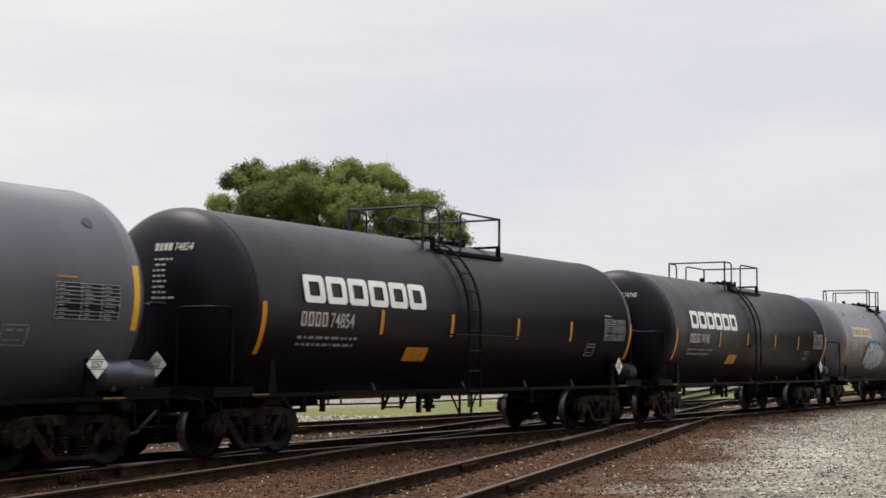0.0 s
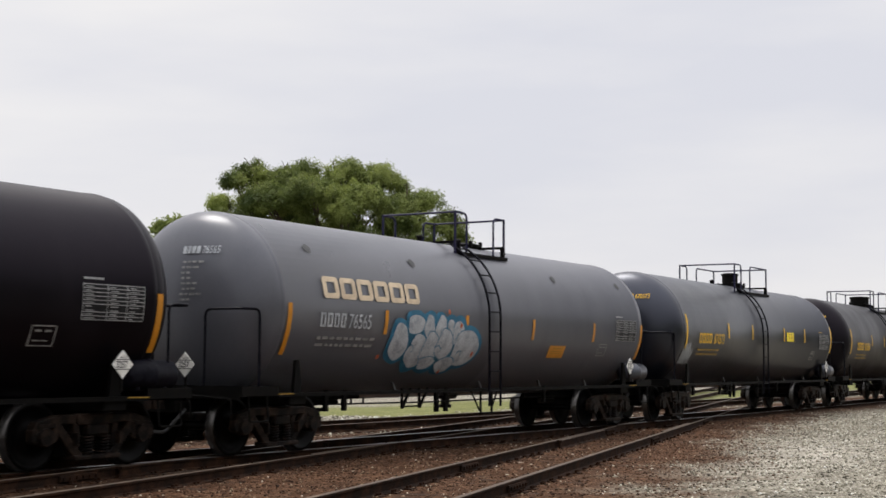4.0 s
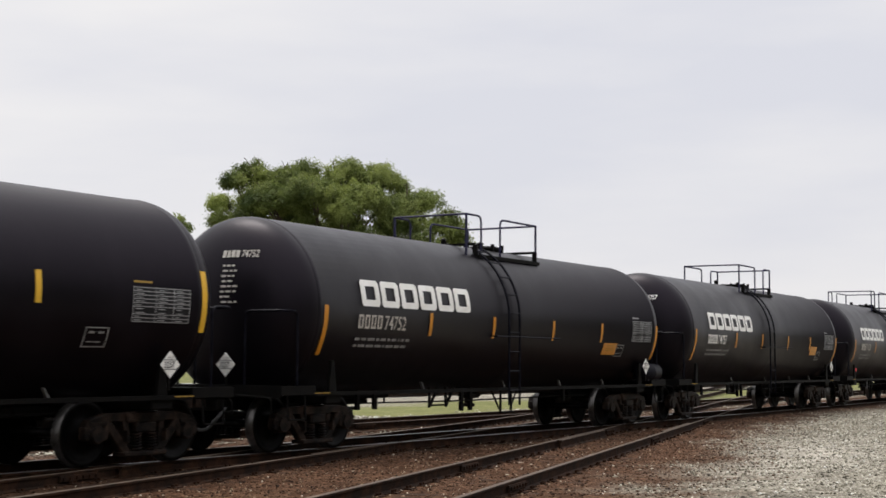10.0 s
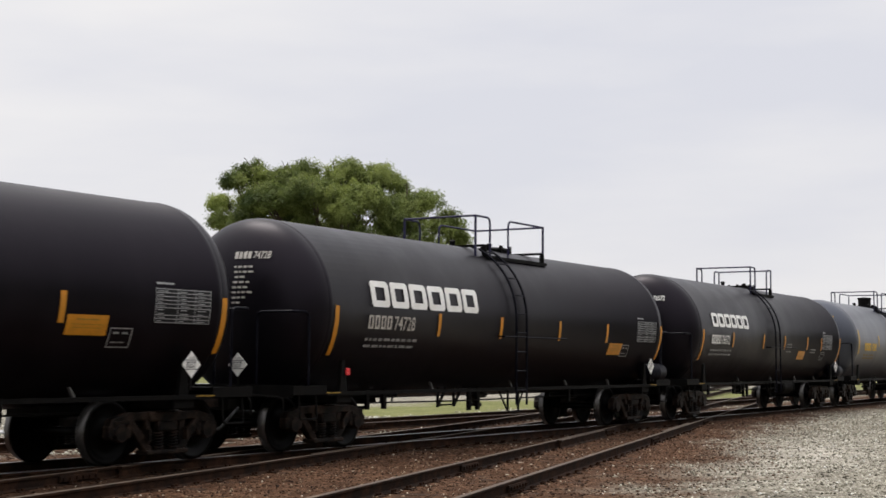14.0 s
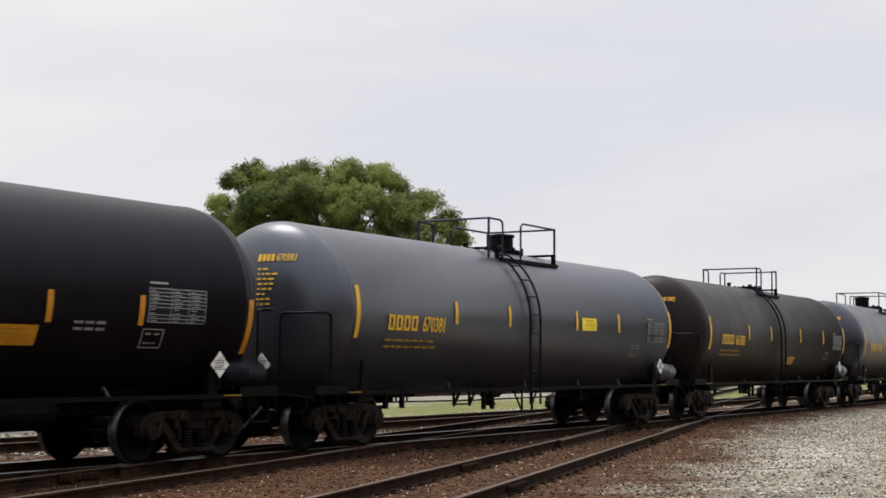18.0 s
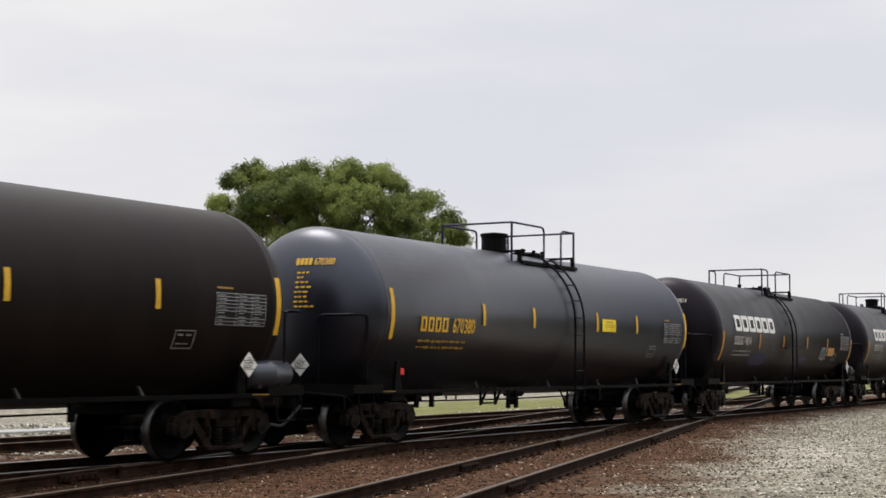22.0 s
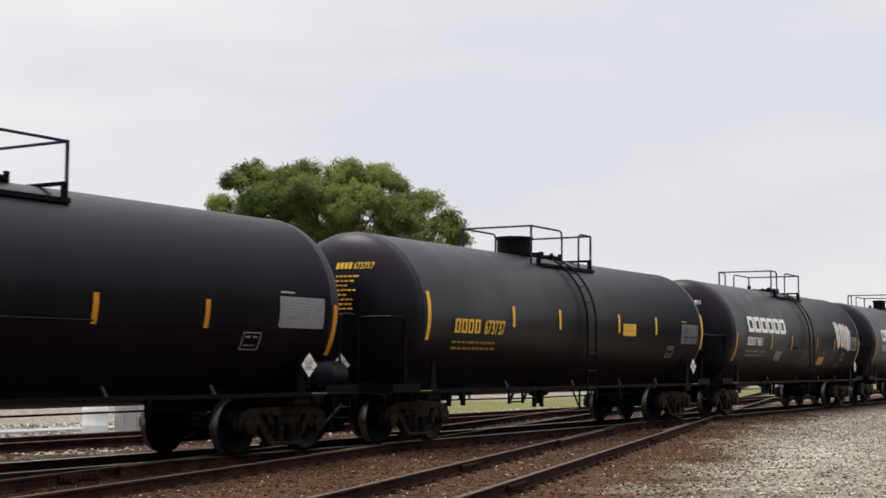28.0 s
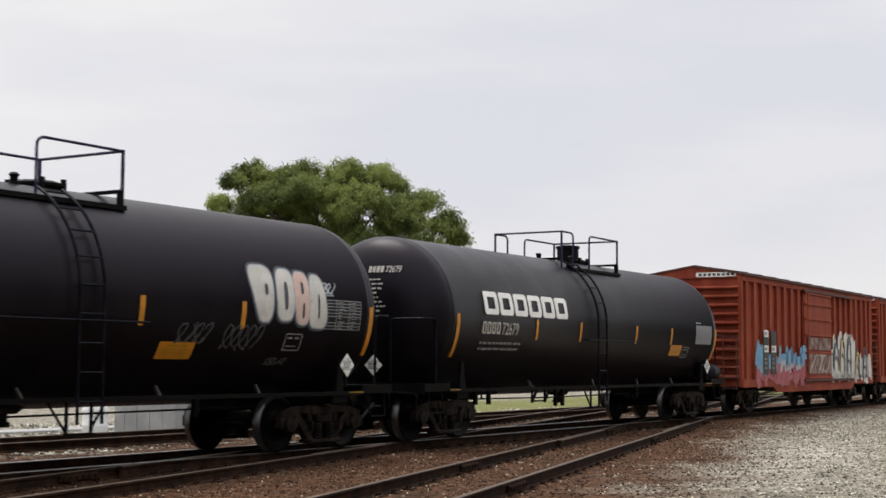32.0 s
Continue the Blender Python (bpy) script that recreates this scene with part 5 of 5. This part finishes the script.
def leaf_material():
    m = bpy.data.materials.new("tree_leaves")
    m.use_nodes = True
    n, l = m.node_tree.nodes, m.node_tree.links
    b = n["Principled BSDF"]
    b.inputs["Roughness"].default_value = 0.6
    b.inputs["Specular IOR Level"].default_value = 0.2
    g = n.new("ShaderNodeNewGeometry")
    r = n.new("ShaderNodeValToRGB")
    r.color_ramp.elements[0].color, r.color_ramp.elements[1].color = (0.05, 0.076, 0.019, 1), (0.275, 0.32, 0.09, 1)
    t = n.new("ShaderNodeTexCoord")
    z = n.new("ShaderNodeTexNoise")
    z.inputs["Scale"].default_value = 0.35
    mx = n.new("ShaderNodeMath")
    mx.operation = "MULTIPLY_ADD"
    mx.inputs[1].default_value = 0.14
    l.new(t.outputs["Object"], z.inputs["Vector"])
    l.new(g.outputs["Random Per Island"], mx.inputs[0])
    sb = n.new("ShaderNodeMath")
    sb.operation = "MULTIPLY_ADD"
    sb.inputs[1].default_value, sb.inputs[2].default_value = 2.4, -0.72
    l.new(z.outputs["Fac"], sb.inputs[0])
    l.new(sb.outputs["Value"], mx.inputs[2])
    l.new(mx.outputs["Value"], r.inputs["Fac"])
    l.new(r.outputs["Color"], b.inputs["Base Color"])
    tr = n.new("ShaderNodeBsdfTranslucent")
    l.new(r.outputs["Color"], tr.inputs["Color"])
    ad = n.new("ShaderNodeMixShader")
    ad.inputs["Fac"].default_value = 0.45
    l.new(b.outputs["BSDF"], ad.inputs[1])
    l.new(tr.outputs["BSDF"], ad.inputs[2])
    l.new(ad.outputs["Shader"], n["Material Output"].inputs["Surface"])
    return m


LEAVES = leaf_material()


def crown_mesh(clumps, leaf, twigs, each, seed):
    """Small leaf blades gathered round twigs on uneven clumps; clumps: (x, y, z, radius)."""
    rs = np.random.RandomState(seed)
    cen, way = [], []
    for x, y, z, r in clumps:
        # smaller heads of foliage sit on each clump, with gaps between them
        for _ in range(18):
            e = rs.normal(size=3)
            e /= np.linalg.norm(e)
            e[2] = abs(e[2]) * 0.9 - 0.25
            c = np.array([x, y, z]) + e * r * rs.uniform(0.5, 0.82)
            q = r * rs.uniform(0.28, 0.5)
            k = max(4, int(twigs * q * q))
            d = rs.normal(size=(k, 3))
            d /= np.linalg.norm(d, axis=1)[:, None]
            way.append(d)
            cen.append(c + d * (q * (0.55 + 0.45 * rs.rand(k) ** 0.5))[:, None] * np.array([1, 1, 0.8]))
    cen, way = np.concatenate(cen), np.concatenate(way)
    p = np.repeat(cen, each, axis=0) + rs.normal(size=(len(cen) * each, 3)) * np.array([0.19, 0.19, 0.15])
    p[:, 2] -= 0.25 * rs.rand(len(p)) ** 2
    n = len(p)
    # the blades turn outwards and up to the light
    face = 0.75 * np.repeat(way, each, axis=0) + 0.5 * rs.normal(size=(n, 3)) + np.array([0, 0, 0.45])
    face /= np.linalg.norm(face, axis=1)[:, None]
    a = np.cross(face, rs.normal(size=(n, 3)))
    a /= np.linalg.norm(a, axis=1)[:, None]
    b = np.cross(face, a)
    s = leaf * (0.6 + 0.8 * rs.rand(n))[:, None]
    quad = np.stack([p - a * s, p + b * s * 0.45, p + a * s, p - b * s * 0.45], 1).reshape(-1, 3)
    me = bpy.data.meshes.new("crown")
    me.vertices.add(4 * n)
    me.vertices.foreach_set("co", quad.ravel())
    me.loops.add(4 * n)
    me.loops.foreach_set("vertex_index", np.arange(4 * n))
    me.polygons.add(n)
    me.polygons.foreach_set("loop_start", np.arange(n) * 4)
    me.update(calc_edges=True)
    me.materials.append(LEAVES)
    return me


def build_tree(name, label, right, ahead, clumps, trunk_r, leaf=0.16, twigs=26, each=26, seed=1):
    """clumps: (right, deep, up, radius) round the trunk's foot."""
    tree = thing(name, label, "tree")
    tree.matrix_basis = Matrix.Translation(spot(right, ahead) + Vector((0, 0, -0.3))) @ pose(0, 0, 0, 0, 0, math.degrees(AZ) - 90)
    bm = bmesh.new()
    rnd = random.Random(seed)
    top = max(c[2] for c in clumps)
    fork = Vector((0, 0, top * 0.28))

    def limb(a, b, r0, r1):
        n = 5
        prev = None
        for i in range(n + 1):
            t = i / n
            p = a.lerp(b, t) + Vector((rnd.uniform(-1, 1), rnd.uniform(-1, 1), 0.6)) * 0.06 * (b - a).length * math.sin(t * math.pi)
            r = r0 + (r1 - r0) * t
            ring = [bm.verts.new(p + r * Vector((math.cos(k * math.tau / 8), math.sin(k * math.tau / 8), 0.1 * math.sin(k * 2.0)))) for k in range(8)]
            if prev:
                for k in range(8):
                    bm.faces.new((prev[k], prev[(k + 1) % 8], ring[(k + 1) % 8], ring[k]))
            prev = ring
    limb(Vector((0, 0, 0)), fork, trunk_r * 1.3, trunk_r * 0.9)
    for x, y, z, r in clumps:
        limb(fork, Vector((x, y, z)), trunk_r * 0.55, 0.05)
        for _ in range(3):
            d = Vector((rnd.uniform(-1, 1), rnd.uniform(-1, 1), rnd.uniform(0, 1))) * r * 0.8
            limb(Vector((x, y, z)).lerp(fork, 0.2), Vector((x, y, z)) + d, 0.08, 0.03)
    part("trunk", bm, M["bark"], tree, smooth=True)
    part("crown", crown_mesh(clumps, leaf, twigs, each, seed), None, tree, "dense green foliage")
    return tree


# the large tree: clumps right of, beyond and above its foot
PX = 25.0
big = []
for px, py, r, deep in ((450, 327, 40, 0), (418, 340, 22, -1), (522, 330, 48, 1), (610, 328, 46, 0), (672, 334, 46, 1), (738, 372, 42, 0), (783, 415, 36, -1), (806, 440, 22, 0), (480, 378, 46, -2), (560, 375, 52, -3),
                        (640, 385, 56, -3), (706, 412, 52, -2), (445, 420, 50, 0), (540, 450, 60, -2), (640, 460, 62, -3), (740, 465, 52, -2), (590, 350, 40, 3), (690, 370, 40, 4), (500, 350, 36, 4), (380, 372, 25, 2), (395, 410, 32, 1), (512, 402, 46, 4), (590, 408, 48, 4), (440, 372, 40, 3)):
    big.append(((px - 600) * 1.03 / PX, deep, 2.15 + (648 - py) / PX, 1.04 * r / PX))
build_tree("broad_tree", "large broad green tree beyond the tracks", (600 - 784) / PX, 100.0, big, 0.45, leaf=0.085, twigs=26, each=46, seed=3)


def plain_tree(label, px, top, half, ahead, seed, n=9):
    k = 2500.0 / ahead
    rnd = random.Random(seed)
    z1 = 1.756 + (648 - top) / k
    w = half / k
    cl = []
    for i in range(n):
        u = (i + 0.5) / n * 2 - 1
        h = z1 * (1 - 0.35 * u * u) * rnd.uniform(0.8, 1.0)
        r = w * rnd.uniform(0.3, 0.42)
        cl.append((u * w * 0.8, rnd.uniform(-0.5, 0.5) * w, h - r, r))
        cl.append((u * w * 0.7, rnd.uniform(-0.5, 0.5) * w, h * 0.55, r * 1.1))
    big_leaf = 0.16 * max(1.0, ahead / 100)
    return build_tree("tree", label, (px - 784) / k, ahead, cl, 0.25, leaf=big_leaf, twigs=16 * (100 / ahead) ** 2, each=24, seed=seed)


plain_tree("green tree beside the large broad tree", 300, 378, 75, 112.0, 11)
plain_tree("green tree at the end of the row", 130, 408, 80, 105.0, 12)
plain_tree("green tree at the end of the row", -10, 400, 75, 98.0, 13)
plain_tree("small distant tree on the skyline", 855, 440, 22, 190.0, 14, 6)
plain_tree("small distant tree on the skyline", 915, 452, 24, 210.0, 15, 6)
plain_tree("leafy shrub beyond the second track", 5, 600, 55, 52.0, 16, 6)

# unseen row of trees added behind the camera to darken reflections in the tanks
shade = []
for i in range(7):
    shade.append(((i - 3) * 1.5, ((i * 37) % 5 - 2) * 0.8, 3.0 + ((i * 29) % 7) * 0.75, 2.4))
    shade.append(((3 - i) * 1.3, ((i * 23) % 5 - 2) * 0.8, 2.0 + ((i * 17) % 5) * 0.7, 2.2))
behind = build_tree("shade_tree", "unseen leafy tree added to darken reflections in the tanks", 0.0, 0.0, shade, 0.4, leaf=0.34, twigs=9, each=16, seed=41)
behind["group"] = "row of trees facing the tracks"
spots = [(-62 + i * 9.5, -13.5 - (i * 31 % 5) * 0.9, i * 50.0) for i in range(27)]
behind.matrix_basis = pose(spots[0][0], spots[0][1], -0.3, 0, 0, 20)
for x, y, a in spots[1:]:
    copy_thing(behind, pose(x, y, -0.3, 0, 0, a))

# the concrete housing, white barrel and kerb beyond the second track
hut = thing("utility_housing", "pale grey concrete utility housing on gravel beside the tracks", "utility box")
hut.matrix_basis = pose(24.5, 23.25, -0.26, 0, 0, 1.5)
bm = bmesh.new()
box(bm, 0, 1.5, 0, 1.95, 0, 1.12, 0.02)
part("housing_body", bm, M["concrete"], hut)
bm = bmesh.new()
box(bm, -0.05, 1.55, -0.05, 2.0, 1.12, 1.2, 0.02)
part("housing_lid", bm, M["concrete"], hut)
bm = bmesh.new()
box(bm, -0.04, 1.54, -0.04, 1.99, 0.0, 0.05, 0.01)
part("plinth", bm, M["concrete"], hut)
bm = bmesh.new()
box(bm, 0.5, 1.1, -0.02, 0.0, 0.3, 1.0, 0.004)
part("access_panel", bm, M["concrete"], hut)
for k in range(4):
    bm = bmesh.new()
    box(bm, -0.018, 0.0, 0.4 + k * 0.4, 0.46 + k * 0.4, 0.12, 1.05)
    part("side_batten", bm, M["concrete"], hut)
barrel = thing("barrel", "white plastic barrel standing on gravel", "barrel")
barrel.matrix_basis = pose(22.05, 23.3, -0.25)
bm = bmesh.new()
revolve(bm, [(0, 0.22), (0.02, 0.26), (0.28, 0.275), (0.3, 0.285), (0.34, 0.285), (0.36, 0.275), (0.6, 0.275), (0.62, 0.285), (0.66, 0.285), (0.68, 0.275), (0.86, 0.26), (0.9, 0.22)], "Z", 28)
part("drum", bm, M["plastic_white"], barrel, smooth=True)
bm = bmesh.new()
revolve(bm, [(0.895, 0.23), (0.9, 0.24), (0.93, 0.24), (0.935, 0.05)], "Z", 24)
part("lid", bm, M["plastic_white"], barrel)
case = thing("relay_case", "small black metal case beside the concrete housing", "box")
case.matrix_basis = pose(26.45, 23.2, -0.25, 0, 0, 1.5)
bm = bmesh.new()
box(bm, 0, 0.28, 0, 0.3, 0.06, 0.45, 0.02)
part("case_body", bm, M["frame_black"], case)
bm = bmesh.new()
box(bm, 0.04, 0.24, 0.05, 0.25, 0, 0.06)
part("case_foot", bm, M["frame_black"], case)
kerb = tagged(new("kerb", None), "pale concrete kerb beyond the second track", "kerb", kind="structure")
for k in range(6):
    bm = bmesh.new()
    box(bm, 0, 1.94, 0, 0.9, 0, 0.08, 0.015)
    part("kerb_stone", bm, M["concrete"], kerb, "", pose(16.0 + k * 1.97, 26.6 - k * 0.12, -0.25, 0, 0, -3.5))
bm = bmesh.new()
box(bm, 19.0, 26.5, 21.8, 23.1, -0.3, -0.205, 0.02)
tagged(part("pad", bm, M["concrete"]), "flat grey concrete pad", "pad", kind="structure")

# ---------- ties with plates, joint bars, guard rails ----------
for tr, way, near in ((TRACKS[0], way_train(8, 62, 0, 0.55), 45), (TRACKS[1], way_train(14, 60, 5.32, 0.6), 0), (TRACKS[2], way_line(line_ab, 6, 46, 0.56), 46), (TRACKS[3], way_line(line_cd, 5, 48, 0.56), 46)):
    rnd = random.Random(5)
    for x, y, a in way:
        m = pose(x, y, -0.172 + rnd.uniform(-0.012, 0.004), 0, 0, math.degrees(a) + rnd.uniform(-1.5, 1.5))
        t = part("tie", TIE, None, tr, "", m)
        if x < near:
            for off in (-0.7525, 0.7525):
                part("tie_plate", PLATE, None, t, "", pose(0, off, 0.0))


def joint_bar(tr, s, off, way_fn):
    x, y, a = way_fn(s)
    bm = bmesh.new()
    for sd in (-1, 1):
        box(bm, -0.45, 0.45, sd * 0.045 - 0.014, sd * 0.045 + 0.014, -0.135, -0.045, 0.008)
        for k in range(6):
            revolve_at = -0.38 + k * 0.152
            box(bm, revolve_at - 0.02, revolve_at + 0.02, sd * 0.062, sd * 0.085, -0.11, -0.07)
    part("joint_bar", bm, M["rust"], tr, "bolted rusty joint bar", pose(x - math.sin(a) * off, y + math.cos(a) * off, 0, 0, 0, math.degrees(a)))


at_train = lambda off: (lambda s: (on_track(s, off).translation.x, on_track(s, off).translation.y, BEND * s))
at_line = lambda fn: (lambda x: (x, fn(x), math.atan((fn(x + 0.05) - fn(x - 0.05)) / 0.1)))
for s in (25.6, 28.4, 38.0):
    joint_bar(TRACKS[1], s, -0.7525, at_train(5.32))
for s in (13.6, 22.0):
    joint_bar(TRACKS[3], s, 0.7525, at_line(line_cd))
for s in (15.5, 27.0, 36.0):
    joint_bar(TRACKS[2], s, -0.7525, at_line(line_ab))
    joint_bar(TRACKS[2], s + 3.0, 0.7525, at_line(line_ab))
for s0, s1, off, fn, tr in ((24.5, 29.5, 0.66, line_ab, TRACKS[2]), (29.0, 33.5, -0.66, line_ab, TRACKS[2]), (14.5, 18.5, 0.66, line_cd, TRACKS[3]), (18.0, 22.0, -0.66, line_cd, TRACKS[3])):
    sweep_rail("guard_rail", tr, way_line(fn, s0, s1, 0.9), off, M["dullhead"], 0.006)

# ---------- loose stones on the ballast and the lot ----------
def stones(name, label, n, seed, lo, hi, pick, size, mat):
    rs = np.random.RandomState(seed)
    x, y = rs.uniform(lo[0], hi[0], n), rs.uniform(lo[1], hi[1], n)
    keep = pick(x, y) > rs.rand(n)
    x, y = x[keep], y[keep]
    n = len(x)
    z = ground_height(x, y)
    s = size * (0.45 + 0.9 * rs.rand(n) ** 2)
    base = np.array([(1, 0, 0), (-1, 0, 0), (0, 1, 0), (0, -1, 0), (0, 0, 0.8), (0, 0, -0.8)], float)
    tri = np.array([(0, 2, 4), (2, 1, 4), (1, 3, 4), (3, 0, 4), (2, 0, 5), (1, 2, 5), (3, 1, 5), (0, 3, 5)])
    v = base[None] * (0.7 + 0.6 * rs.rand(n, 6, 1)) * s[:, None, None]
    a = rs.rand(n) * 6.28
    c, q = np.cos(a)[:, None], np.sin(a)[:, None]
    v = np.stack([v[..., 0] * c - v[..., 1] * q + x[:, None], v[..., 0] * q + v[..., 1] * c + y[:, None], v[..., 2] * 0.75 + z[:, None] + 0.25 * s[:, None]], -1)
    f = (np.arange(n)[:, None, None] * 6 + tri[None]).reshape(-1)
    me = bpy.data.meshes.new(name)
    me.vertices.add(6 * n)
    me.vertices.foreach_set("co", v.ravel())
    me.loops.add(len(f))
    me.loops.foreach_set("vertex_index", f)
    me.polygons.add(len(f) // 3)
    me.polygons.foreach_set("loop_start", np.arange(0, len(f), 3))
    me.update(calc_edges=True)
    me.materials.append(mat)
    tagged(new(name, me), label, "gravel", kind="stuff")


def stone_material(name, stops):
    m = bpy.data.materials.new(name)
    m.use_nodes = True
    n, l = m.node_tree.nodes, m.node_tree.links
    g = n.new("ShaderNodeNewGeometry")
    r = n.new("ShaderNodeValToRGB")
    while len(r.color_ramp.elements) < len(stops):
        r.color_ramp.elements.new(0.5)
    for e, (p, c) in zip(r.color_ramp.elements, stops):
        e.position, e.color = p, (*c, 1)
    l.new(g.outputs["Random Per Island"], r.inputs["Fac"])
    l.new(r.outputs["Color"], n["Principled BSDF"].inputs["Base Color"])
    n["Principled BSDF"].inputs["Roughness"].default_value = 0.85
    n["Principled BSDF"].inputs["Specular IOR Level"].default_value = 0.15
    return m


PALE_STONE = stone_material("pale_gravel_stone", [(0.0, (0.045, 0.04, 0.03)), (0.3, (0.17, 0.155, 0.118)), (0.7, (0.37, 0.345, 0.275)), (0.93, (0.55, 0.525, 0.44)), (1.0, (0.72, 0.71, 0.66))])
RUSTY_STONE = stone_material("rusty_ballast_stone", [(0.0, (0.012, 0.006, 0.0035)), (0.45, (0.055, 0.026, 0.013)), (0.9, (0.13, 0.075, 0.045)), (0.97, (0.3, 0.235, 0.165)), (1.0, (0.6, 0.56, 0.48))])
stones("gravel", "loose pale gravel stones on the lot", 110000, 1, (10, 2), (62, 17), lambda x, y: ground_zones(x, y)[2] * np.clip(1.25 - x / 60, 0, 1) * (y > 0.28 * x - 1.5), 0.024, PALE_STONE)
stones("ballast", "rust-stained ballast stones between the tracks", 85000, 2, (8, 7), (55, 21), lambda x, y: ground_zones(x, y)[0] * np.clip(1.25 - x / 60, 0, 1) * (y > 0.28 * x + 1.0) * (1 - 0.75 * grease_and_shade(x, y)), 0.02, RUSTY_STONE)
stones("back_gravel", "dull gravel beyond the second track", 30000, 3, (14, 19), (55, 30), lambda x, y: (1 - ground_zones(x, y)[0]) * (1 - ground_zones(x, y)[1]), 0.04, PALE_STONE)


# ---------- motion: the train rolls by and slows down a little ----------
def rolled(t):
    """How far the train has rolled after t seconds."""
    return SPEED * t + 0.00158 * t * t - 0.0000853 * t ** 3


def motions():
    for car, u in TRAIN:
        walk(car, [(t, on_track(u - rolled(t))) for t in range(0, 33)])
        for tk in car.children:
            for ws in tk.children:
                if ws.name.startswith("wheelset"):
                    x = ws.matrix_basis.translation.x
                    step = 2 / 30
                    walk(ws, [(i * step, pose(x, 0, R_WHEEL, 0, -math.degrees(rolled(i * step) / R_WHEEL) % 360, 0)) for i in range(481)])


motions()
